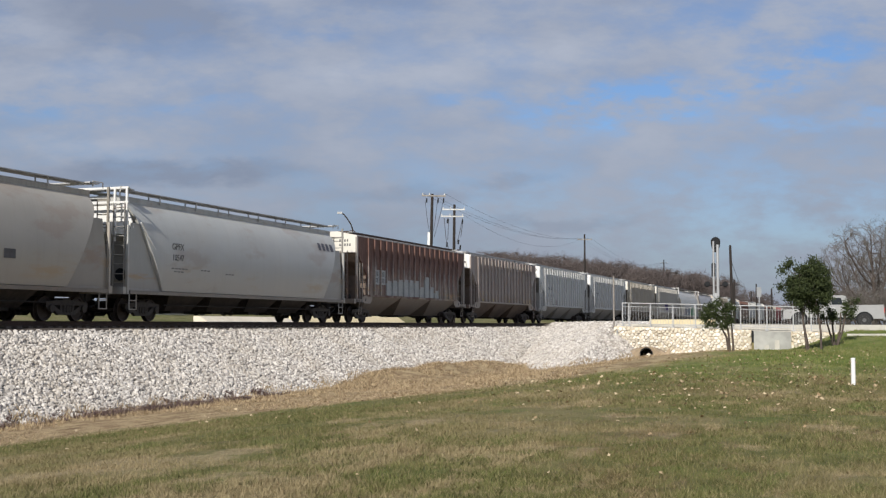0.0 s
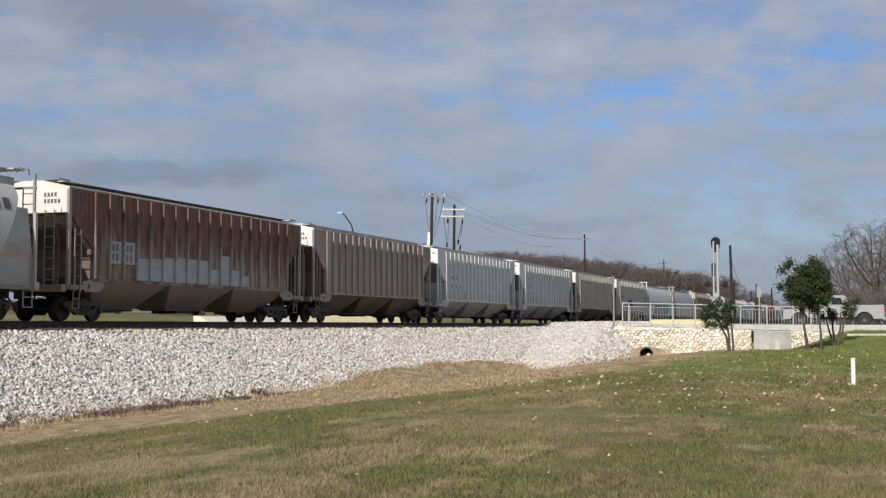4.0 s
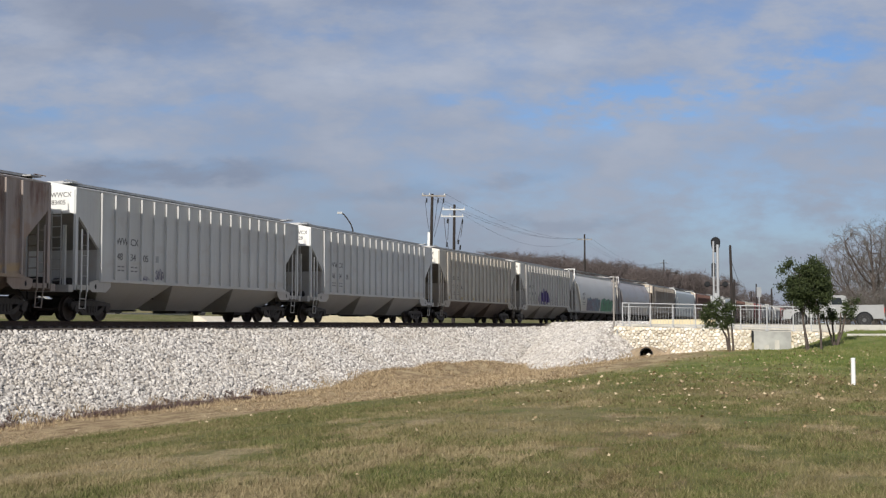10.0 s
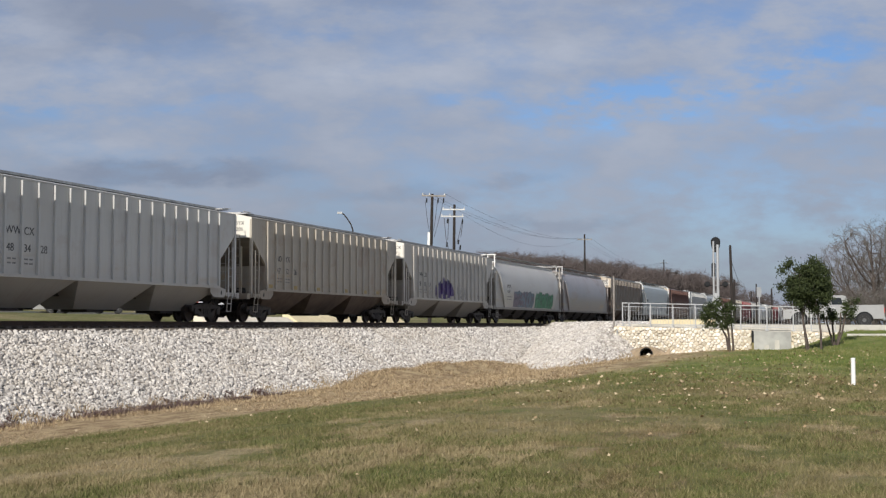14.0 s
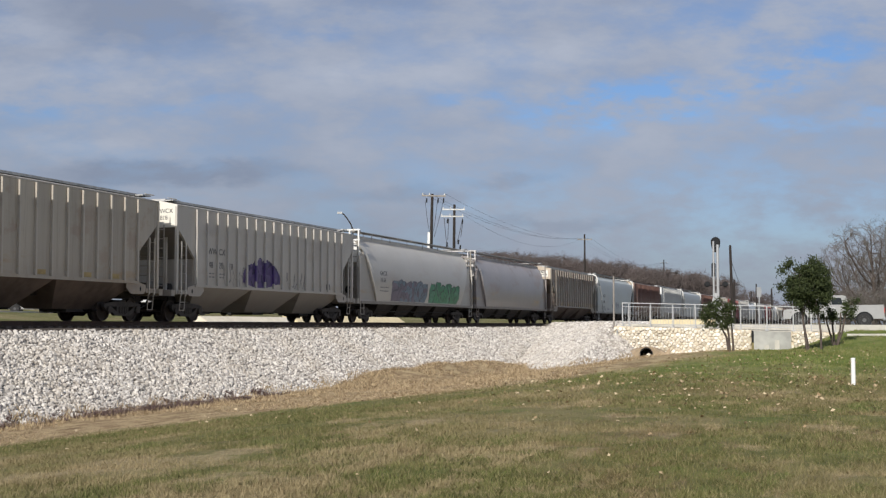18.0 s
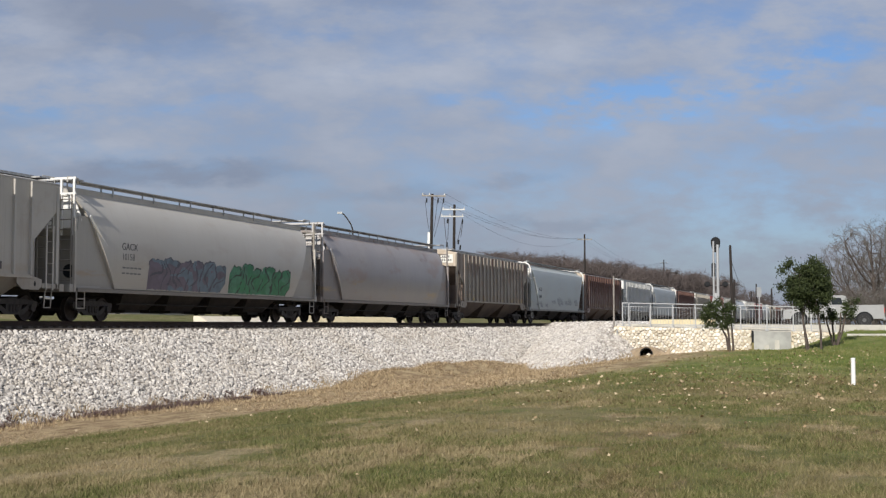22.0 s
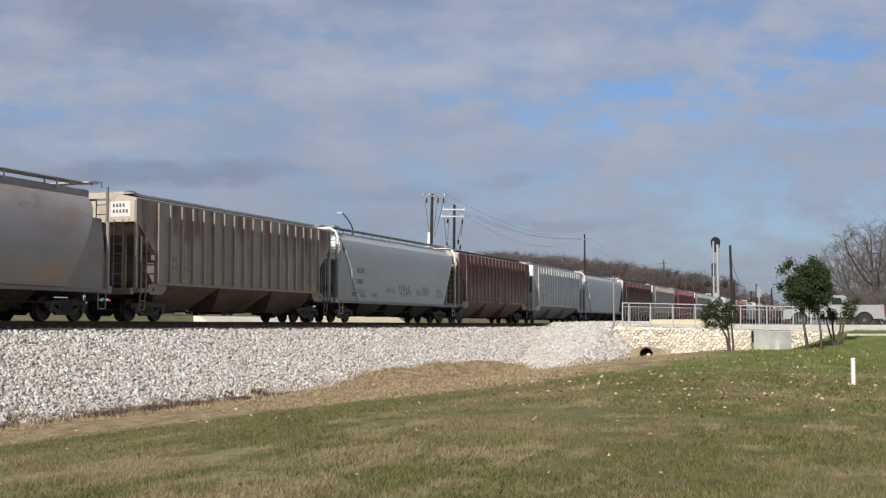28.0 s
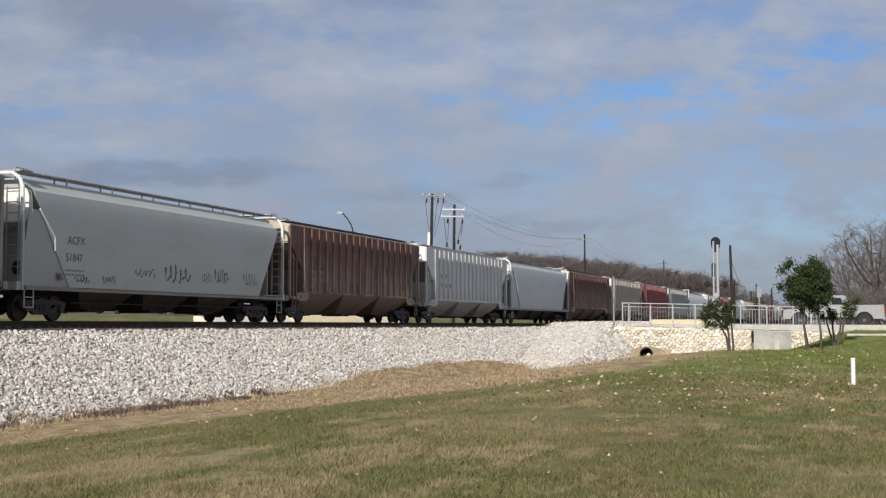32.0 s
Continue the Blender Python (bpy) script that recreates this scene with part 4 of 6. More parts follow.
M["darkgreen"] = simple("dark_green_outline", (0.012, 0.035, 0.022), 0.5)
M["teal"] = simple("faded_blue_grey_spray", (0.14, 0.19, 0.23), 0.55, vary=0.3, grain=3.0)
M["plum"] = simple("faded_plum_spray", (0.15, 0.125, 0.16), 0.55, vary=0.3, grain=3.0)
M["slate"] = simple("dark_slate_outline", (0.085, 0.085, 0.11), 0.55)
M["darkviolet"] = simple("dark_violet_outline", (0.03, 0.02, 0.075), 0.5)
M["stencil"] = simple("worn_grey_stencil", (0.13, 0.13, 0.135), 0.6)
M["faint"] = simple("faint_grey_scrawl", (0.17, 0.17, 0.175), 0.6)
M["inkblue"] = simple("blue_black_marker", (0.075, 0.065, 0.13), 0.55)
M["ochre"] = simple("faded_yellow_reflector", (0.36, 0.27, 0.11), 0.55)
M["orange"] = simple("orange_reflector", (0.50, 0.27, 0.06), 0.5)


def bars(name, car, half, y0, z0, cols, w, h, gap, mat="stencil"):
    """A row of plain bars on a car's side, where lettering cannot be read."""
    for c in range(cols):
        bm = bmesh.new()
        y = y0 + c * gap
        rows = [[bm.verts.new((skin(half, z0 - h + h * k / 3) + 0.005, y + d, z0 - h + h * k / 3)) for d in (0.0, w)] for k in range(4)]
        for p, q in zip(rows, rows[1:]):
            bm.faces.new((p[0], p[1], q[1], q[0]))
        part(name, bm, mat, car, "stencilled lettering bar")


def front_bars(car, y, x0, z0, rows, cols, w, h, gx, gz):
    for r in range(rows):
        for c in range(cols + r):
            bm = bmesh.new()
            x, z = x0 + c * gx, z0 - r * gz
            box(bm, x, x + w, y - 0.006, y, z - h, z)
            part("end_lettering", bm, "stencil", car, "stencilled lettering bar")


def words(car, text, x, y, z, size):
    cu = bpy.data.curves.new("lettering", "FONT")
    cu.body, cu.size, cu.extrude = text, size, 0.004
    cu.materials.append(M["letter"])
    o = new("lettering", cu)
    o.parent = car
    o.location, o.rotation_euler = (x, y, z), (math.pi / 2, 0, math.pi / 2)
    o["label"] = "black stencilled car lettering"


def sprayed(name, car, half, y0, y1, z0, z1, mats, seed, lean=0.35, dome=0.0, label=""):
    """A sprayed piece as a thin skin on the car's side: tall merged letter shapes with dark edges."""
    rng = random.Random(seed)
    n = max(3, round((y1 - y0) / 0.95))
    tops = [rng.uniform(0.86, 1.0) for _ in range(n + 1)]
    step = 0.036
    cells = {k: [] for k in range(len(mats))}
    ny, nz = int((y1 - y0) / step), int((z1 - z0) / step)
    for i in range(ny):
        for j in range(nz):
            y, z = y0 + (i + 0.5) * step, z0 + (j + 0.5) * step
            v = (z - z0) / (z1 - z0)
            u = (y - y0) / (y1 - y0)
            f = u * n + 0.45 * noise.noise(Vector((y * 1.3, z * 1.9, seed))) - lean * (v - 0.5)
            k = int(math.floor(f))
            if not 0 <= k < n:
                continue
            q = f - k
            top = tops[k] * (0.86 + 0.14 * math.sin(math.pi * q) ** 0.5) + 0.07 * noise.noise(Vector((y * 4, 0, seed + 3)))
            top *= 1 - dome + dome * math.sin(math.pi * min(max(u, 0.0), 1.0)) ** 0.6
            foot = 0.04 * noise.noise(Vector((y * 5, 9, seed))) + 0.02 + dome * 0.7 * abs(u - 0.45)
            if v > top or v < foot:
                continue
            rough = noise.noise(Vector((y * 3.1, z * 3.7, seed + 11)))
            edge = (min(q, 1 - q) < 0.05 + 0.06 * rough or top - v < 0.035 + 0.05 * rough) and rough > -0.22
            inner = abs(q - 0.5 + 0.26 * math.sin(v * 7 + k * 2.6)) < 0.05 + 0.07 * rough and 0.16 < v < 0.88
            pick = len(mats) - 1 if (edge or inner) else (0 if len(mats) < 3 else (0 if noise.noise(Vector((y * 1.6, z * 2.4, seed + 7))) + (u - 0.5) * 0.7 > 0 else 1))
            cells[pick].append((y, z))
    for k, mat in enumerate(mats):
        bm = bmesh.new()
        for y, z in cells[k]:
            h = step / 2 + 0.001
            pts = [(y - h, z - h), (y + h, z - h), (y + h, z + h), (y - h, z + h)]
            bm.faces.new([bm.verts.new((skin(half, b) + 0.006, a, b)) for a, b in pts])
        part(name, bm, mat, car, label if k == 0 else "")["kind"] = "stuff"


def scrawl(car, half, y0, z0, w, h, seed, mat, r=0.014, turns=7):
    """A scribbled tag: one thin wandering line."""
    rng = random.Random(seed)
    bm = bmesh.new()
    pts = []
    amps = [rng.uniform(0.45, 1.0) for _ in range(turns + 2)]
    for k in range(turns * 10):
        u = k / (turns * 10 - 1)
        ph = u * turns * math.tau
        y = y0 + w * u + 0.36 * w / turns * math.cos(ph * (1 + 0.12 * math.sin(seed)))
        z = z0 + h * (0.5 + 0.48 * amps[int(u * turns)] * math.sin(ph) + 0.10 * math.sin(ph * 2.7 + seed))
        pts.append((skin(half, z) + 0.004, y, z))
    ends = [[bm.verts.new((x, y - r, z + r)) for x, y, z in pts], [bm.verts.new((x, y + r, z - r)) for x, y, z in pts]]
    for k in range(len(pts) - 1):
        bm.faces.new((ends[0][k], ends[0][k + 1], ends[1][k + 1], ends[1][k]))
    part("scrawl", bm, mat, car, "scrawled marker tag")


SIDE = [(1.52, 4.5), (1.52, 1.2)]


def over_rib(name, car, y, z0, z1, mat):
    """Paint carried across one stake's front and outer face."""
    bm = bmesh.new()
    pts = [(1.522, y - 0.054), (1.609, y - 0.046), (1.609, y + 0.040)]
    rows = [[bm.verts.new((a, b, z)) for a, b in pts] for z in (z0, z1)]
    for k in range(2):
        bm.faces.new((rows[0][k], rows[0][k + 1], rows[1][k + 1], rows[1][k]))
    part(name, bm, mat, car)


def end_words(car, text, e, z, size, x0=0.42):
    cu = bpy.data.curves.new("end_lettering", "FONT")
    cu.body, cu.size, cu.extrude = text, size, 0.004
    cu.materials.append(M["letter"])
    o = new("end_lettering", cu)
    o.parent = car
    o.location, o.rotation_euler = (x0, -e - 0.05, z), (math.pi / 2, 0, 0)
    o["label"] = "black stencilled lettering on the end sheet"


def half_length(k):
    return (LENGTHS.get(k, 18.4) - 1.36) / 2


def mark_cars():
    c = [car for car, mid in CARS]
    e = 8.52
    ends = {4: ("WWCX", "483405"), 5: ("WWCX", "483428"), 6: ("NDYX", "475206"), 7: ("WWCX", "482818")}
    for k, (kind, *rest) in enumerate(TRAIN[:16]):
        if kind == "ribbed" and k in ends:
            end_words(c[k], ends[k][0], e, 4.22, 0.24, 0.50)
            end_words(c[k], ends[k][1], e, 3.96, 0.23)
        elif kind == "ribbed":
            if k in (3, 10):
                bm = bmesh.new()
                box(bm, 0.42, 1.25, -half_length(k) - 0.052, -half_length(k) - 0.047, 3.86, 4.42)
                part("number_panel", bm, "white", c[k], "white number panel")
            front_bars(c[k], -half_length(k) - 0.054, 0.52, 4.34, 2, 4, 0.085, 0.13, 0.14, 0.22)
    gap = (2 * e - 2.84) / 17
    first = -e + 1.42 + gap
    # large spaced lettering between the stakes of the grey cars
    for k, rows in ((4, (("WW", "CX"), ("48", "34", "05"))), (5, (("WW", "CX"), ("48", "34", "28"))), (6, (("ND", "YX"), ("47", "52", "06"))), (7, (("WW", "CX"), ("48", "28", "18")))):
        for r, row in enumerate(rows):
            for i, text in enumerate(row):
                words(c[k], text, 1.523, first + i * gap + (0.10 if text in ("WW", "ND") else 0.16), 2.74 - r * 0.55, 0.36)
        for i in range(2):
            for z in (1.98, 1.84):
                bars("data_lettering", c[k], SIDE, first + i * gap + 0.2, z, 2, 0.18, 0.05, 0.24, "faint")
    for y0, z0, z1 in ((3.1, 2.2, 2.45),):
        bm = bmesh.new()
        box(bm, 1.521, 1.525, first + y0 * gap, first + y0 * gap + 0.3, z0, z1)
        part("paint_patch", bm, "patchgrey", c[4])
    scrawl(c[4], SIDE, first + 3.15 * gap, 1.5, 0.6, 0.5, 77, "inkblue", 0.022, 5)
    scrawl(c[4], SIDE, first + 2.1 * gap, 1.5, 0.5, 0.16, 78, "inkblue", 0.02, 5)
    for k in (13,):
        for i in range(2):
            bars("side_lettering", c[k], SIDE, first + i * gap + 0.2, 3.02, 2, 0.14, 0.26, 0.24)
        for i in range(3):
            bars("side_lettering", c[k], SIDE, first + i * gap + 0.2, 2.45, 2, 0.14, 0.26, 0.24)
    # yellow reflector patches along the foot of the tan and brown cars
    for k, cells in ((6, (-1, 2, 5, 9, 12, 14)), (10, (1, 4, 9, 12, 15)), (3, (0, 3, 8, 13))):
        ek = half_length(k)
        gk = (2 * ek - 2.84) / 17
        for i in cells:
            bm = bmesh.new()
            y = -ek + 1.42 + (i + 1) * gk
            box(bm, 1.521, 1.526, y + 0.16, y + 0.58, SILL + 0.09, SILL + 0.25)
            part("reflector_patch", bm, "ochre", c[k], "faded yellow reflector patch")
    for k in (10, 12):
        ek = half_length(k)
        for i in range(2):
            for z in (2.5, 2.15):
                bars("data_lettering", c[k], SIDE, -ek + 1.42 + (i + 1) * gap + 0.2, z, 2, 0.13, 0.2, 0.24, "faint")
    # the rusted car's grey paint-out patches
    e2 = half_length(2)
    gap2 = (2 * e2 - 2.84) / 17
    edges = [-e2 + 1.42 + gap2 * i for i in range(18)]
    tall = {3: 2.3, 4: 2.35, 5: 2.42, 6: 2.45, 7: 2.45, 8: 2.45, 9: 2.1, 10: 2.72, 11: 2.15, 12: 1.95}
    for i, top in tall.items():
        bm = bmesh.new()
        box(bm, 1.521, 1.526, edges[i] + 0.065, edges[i + 1] - 0.065, SILL + 0.07, top)
        part("paint_patch", bm, "patchgrey", c[2], "grey painted-out patch")
        over_rib("paint_patch", c[2], edges[i], SILL + 0.07, top - 0.15, "patchgrey")
    stake = [-e + 1.42 + gap * i for i in range(18)]
    for y, z0, z1 in ((stake[6], 1.75, 2.45), (stake[7], 1.75, 2.6), (stake[8], 1.7, 2.5)):
        over_rib("graffiti", c[7], y, z0, z1, "violet")
    for i in (0, 1):
        bm = bmesh.new()
        box(bm, 1.521, 1.526, edges[i + 1] + 0.1, edges[i + 2] - 0.1, 2.05, 2.85)
        part("paint_patch", bm, "patchgrey", c[2], "grey painted-out patch")
        bars("data_lettering", c[2], [(1.527, 4.5), (1.527, 1.2)], edges[i + 1] + 0.2, 2.75, 2, 0.13, 0.25, 0.24)
        bars("data_lettering", c[2], [(1.527, 4.5), (1.527, 1.2)], edges[i + 1] + 0.2, 2.4, 2, 0.13, 0.25, 0.24)
    # curved cars
    words(c[1], "GPFX", skin(ROUND, 2.8) + 0.006, -6.75, 2.76, 0.36)
    words(c[1], "10547", skin(ROUND, 2.4) + 0.004, -6.75, 2.34, 0.34)
    for z, y0, cols in ((2.06, -6.8, 5), (1.94, -6.6, 3), (2.06, -4.6, 3), (1.98, -2.6, 3)):
        bars("data_lettering", c[1], ROUND, y0, z, cols, 0.2, 0.05, 0.25, "faint")
    for k, w in enumerate((0.42, 0.42, 0.4, 0.45)):
        bars("emblem", c[1], [(x + 0.01, z) for x, z in ROUND], 6.75 + k * 0.46, 3.86, 1, w * 0.72, 0.36, 0.5, "slate")
    bm = bmesh.new()
    box(bm, 1.625, 1.632, 3.9, 4.45, 1.95, 2.25)
    part("placard", bm, "letter", c[0])
    words(c[8], "GACX", skin(ROUND, 2.65) + 0.002, -6.85, 2.56, 0.36)
    words(c[8], "10158", skin(ROUND, 2.3) - 0.001, -6.85, 2.2, 0.33)
    bars("data_lettering", c[8], ROUND, -6.8, 1.95, 5, 0.2, 0.06, 0.25, "faint")
    bars("data_lettering", c[8], ROUND, -6.8, 1.75, 5, 0.2, 0.06, 0.25, "faint")
    sprayed("graffiti", c[8], ROUND, -5.1, 0.7, 1.16, 2.5, ("teal", "plum", "slate"), 3, 0.4, label="faded blue and plum sprayed graffiti")
    sprayed("graffiti", c[8], ROUND, 1.0, 6.7, 1.16, 2.5, ("green", "palegreen", "darkgreen"), 8, 0.5, label="bright green sprayed graffiti with dark outlines")
    sprayed("graffiti", c[7], SIDE, -3.2, 0.35, 1.40, 2.85, ("violet", "paleviolet", "darkviolet"), 12, 0.1, 0.5, label="violet sprayed graffiti")
    scrawl(c[7], SIDE, -4.9, 1.4, 2.0, 0.9, 15, "faint", 0.02, 7)
    scrawl(c[7], SIDE, 0.9, 1.4, 2.2, 1.0, 16, "faint", 0.02, 6)
    bm = bmesh.new()
    box(bm, 1.521, 1.527, 5.3, 5.75, 1.6, 1.85)
    part("placard", bm, "letter", c[7])
    words(c[11], "ACFX", 1.583, -6.9, 2.58, 0.38)
    words(c[11], "51847", 1.583, -7.0, 2.0, 0.38)
    bars("data_lettering", c[11], FLAT, -7.0, 1.72, 6, 0.14, 0.06, 0.18, "faint")
    bars("data_lettering", c[11], FLAT, -7.0, 1.58, 6, 0.14, 0.06, 0.18, "faint")
    for k, (y0, z0, w, h) in enumerate(((-7.5, 1.3, 0.35, 0.3), (-6.5, 1.28, 0.8, 0.25), (-4.9, 1.3, 0.8, 0.3), (-2.9, 1.6, 1.4, 0.35), (-0.9, 1.45, 1.8, 0.75), (1.9, 1.5, 0.8, 0.5), (2.9, 1.55, 1.1, 0.6), (5.3, 1.45, 1.2, 0.7))):
        scrawl(c[11], FLAT, y0, z0, w, h, 40 + k, "inkblue", 0.03 if k in (4, 6) else 0.016, 5)
    for k, y0, z0 in ((6, -6.3, 1.75), (10, -3.0, 1.45), (0, 5.3, 2.0)):
        bm = bmesh.new()
        box(bm, 1.585, 1.592, y0, y0 + 0.12, z0, z0 + 0.4)
        part("reflector", bm, "orange", c[k])


mark_cars()


# ---- wall, railing and road beyond the lawn ----
def spot(side, depth):
    """The place that lies depth metres ahead of the eye and side times as far to the right."""
    return (depth * (math.cos(TURN) * side - math.sin(TURN)), depth * (math.cos(TURN) + math.sin(TURN) * side))


def wall_top(x):
    return 1.56 - 0.028 * (x + 11.6)


def build_wall():
    wall = thing("wall_stone", pose(0, 0, 0), "low retaining wall of cream limestone rubble", "wall", kind="structure")
    rng = random.Random(5)
    spans = ((-11.6, -5.42, 0.2), (-3.7, -1.75, 0.2))
    for x0, x1, z0 in spans:
        bm = bmesh.new()
        prism(bm, [(x0, z0), (x1, z0), (x1, wall_top(x1) - 0.02), (x0, wall_top(x0) - 0.02)], "y", WALL_Y + 0.06, WALL_Y + 0.42)
        part("mortar_core", bm, "joint", wall)
    # rubble: the cells about scattered centres, each cut back by half a joint
    for x0, x1, z0 in spans:
        pts = []
        nx = max(2, round((x1 - x0) / 0.19))
        for row in range(11):
            for k in range(nx + 1):
                pts.append((x0 + (k + (0.5 if row % 2 else 0.0) + rng.uniform(-0.36, 0.36)) * (x1 - x0) / nx, 0.22 + row * 0.132 + rng.uniform(-0.058, 0.058)))
        for i, (px, pz) in enumerate(pts):
            if not x0 < px < x1 or pz > wall_top(px) - 0.03 or pz < float(ground_z(px, WALL_Y - 0.3)) - 0.2:
                continue
            cell = [(x0 + 0.004, pz - 0.4), (x1 - 0.004, pz - 0.4), (x1 - 0.004, wall_top(x1)), (x0 + 0.004, wall_top(x0))]
            for j, (qx, qz) in enumerate(pts):
                if i == j or abs(qx - px) > 0.9 or abs(qz - pz) > 0.7:
                    continue
                dx, dz = qx - px, qz - pz
                le = math.hypot(dx, dz)
                dx, dz = dx / le, dz / le
                lim = le / 2 - 0.009
                cut = []
                for a, b in zip(cell, cell[1:] + cell[:1]):
                    da = (a[0] - px) * dx + (a[1] - pz) * dz - lim
                    db = (b[0] - px) * dx + (b[1] - pz) * dz - lim
                    if da <= 0:
                        cut.append(a)
                    if da * db < 0:
                        t = da / (da - db)
                        cut.append((a[0] + (b[0] - a[0]) * t, a[1] + (b[1] - a[1]) * t))
                cell = cut
                if len(cell) < 3:
                    break
            if len(cell) < 3:
                continue
            bm = bmesh.new()
            deep = rng.uniform(0.05, 0.12)
            rings = []
            tx, tz = rng.uniform(-0.45, 0.45), rng.uniform(-0.4, 0.4)      # each face leans its own way
            for f, yy in ((1.0, 0.02), (1.0, -deep + 0.045), (0.72, -deep)):
                rings.append([bm.verts.new(((x - px) * f, yy + ((x - px) * tx + (z - pz) * tz if yy < 0 else 0), (z - pz) * f)) for x, z in cell])
            n = len(cell)
            for p, q in zip(rings, rings[1:]):
                for k in range(n):
                    bm.faces.new((p[k], p[(k + 1) % n], q[(k + 1) % n], q[k]))
            bm.faces.new(rings[-1])
            part("stone", bm, "wallstone", wall, at=(px, WALL_Y + 0.06, pz))
    bm = bmesh.new()
    prism(bm, [(-5.3, 0.1), (-3.7, 0.1), (-3.7, wall_top(-3.7) - 0.06), (-5.3, wall_top(-5.3) - 0.06)], "y", WALL_Y - 0.06, WALL_Y + 0.4)
    hw = part("concrete_panel", bevelled(bm, 0.02), "oldconcrete", wall, "stained grey concrete headwall")
    bm = bmesh.new()
    prism(bm, [(-5.42, 0.1), (-5.3, 0.1), (-5.3, 1.3), (-5.42, 1.35)], "y", WALL_Y + 0.25, WALL_Y + 0.35)
    part("joint", bm, "black", wall)
    bm = bmesh.new()
    for x in (-4.75, -4.3):
        box(bm, x - 0.1, x + 0.1, WALL_Y - 0.085, WALL_Y - 0.058, 0.35, 0.7 + (x + 4.75) * 0.5)
    part("stain_patch", bm, "concrete", hw)


def build_railing():
    rail = thing("railing", pose(0, 0, 0), "galvanised pedestrian railing with thin pickets on the wall", "railing", kind="structure")
    y = WALL_Y + 0.3
    posts = [-11.25, -10.95, -9.95, -8.93, -7.92, -6.95, -6.25, -5.9, -4.75, -3.62, -2.85, -1.85]
    for x in posts:
        bm = bmesh.new()
        box(bm, x - 0.024, x + 0.024, y - 0.024, y + 0.024, wall_top(x) - 0.05, wall_top(x) + 1.08)
        box(bm, x - 0.075, x + 0.075, y - 0.075, y + 0.075, wall_top(x) - 0.03, wall_top(x) + 0.03)
        part("post", bm, "aluminium", rail)
    for a, b in ((0, 6), (6, 9), (9, 11)):
        x0, x1 = posts[a], posts[b]
        for h, r in ((1.06, 0.026), (0.90, 0.014), (0.12, 0.014)):
            bm = bmesh.new()
            tube(bm, (x0, y, wall_top(x0) + h), (x1, y, wall_top(x1) + h), r, n=6)
            part("rail", bm, "aluminium", rail)
    bm = bmesh.new()
    box(bm, -0.006, 0.006, -0.006, 0.006, 0.12, 0.90)
    me = mesh("picket", bm, "aluminium")
    x = posts[0] + 0.12
    while x < -1.9:
        if not -6.2 < x < -5.95:
            part("picket", me, None, rail, at=(x, y, wall_top(x)))
        x += 0.125
    p = thing("sign_post", pose(-11.62, WALL_Y + 0.1, wall_top(-11.6) - 0.1), "thin grey weathered post at the wall end", "post")
    bm = bmesh.new()
    tube(bm, (0, 0, 0), (0, 0, 2.4), 0.04, n=8)
    part("pole", bm, "polegrey", p)
    bm = bmesh.new()
    tube(bm, (0.2, -0.25, -0.55), (0.2, -0.25, -0.1), 0.03, n=6)
    part("marker", bm, "aluminium", p)


def build_road():
    # pavement slab behind the railing, the road and the footpath to one side
    bm = bmesh.new()
    for x0, x1 in ((-11.5, -6.2), (-6.19, 2.0), (2.01, 10.0), (10.01, 24.0)):
        lo0, lo1 = 0.9, 0.9
        up0, up1 = 1.63 - 0.003 * (x0 + 11.6), 1.63 - 0.003 * (x1 + 11.6)
        prism(bm, [(x0, lo0), (x1, lo1), (x1, up1), (x0, up0)], "y", WALL_Y + 0.5, WALL_Y + 2.2)
    tagged(new("pavement", mesh("pavement", bevelled(bm, 0.015), "concrete")), "cream concrete footway slabs behind the railing", "pavement", "", "structure")
    bm = bmesh.new()
    box(bm, -11.1, -7.8, WALL_Y + 6.6, WALL_Y + 7.0, 1.46, 1.87)
    tagged(new("road_kerb", mesh("road_kerb", bevelled(bm, 0.04), "sandwall")), "low cream-yellow concrete kerb block by the road", "kerb")
    bm = bmesh.new()
    box(bm, -11.2, 60, WALL_Y + 2.2, WALL_Y + 13.5, 1.1, 1.46)
    tagged(new("road", mesh("road", bm, "asphalt")), "worn grey asphalt road leading to the rail crossing", "road", "", "structure")
    bm = bmesh.new()
    prism(bm, [(-1.3, 0.4), (24, 0.4), (24, 1.27), (-1.3, 1.22)], "y", WALL_Y - 1.9, WALL_Y - 1.2)
    tagged(new("footpath", mesh("footpath", bm, "concrete")), "narrow pale concrete path below the road", "path", "", "structure")


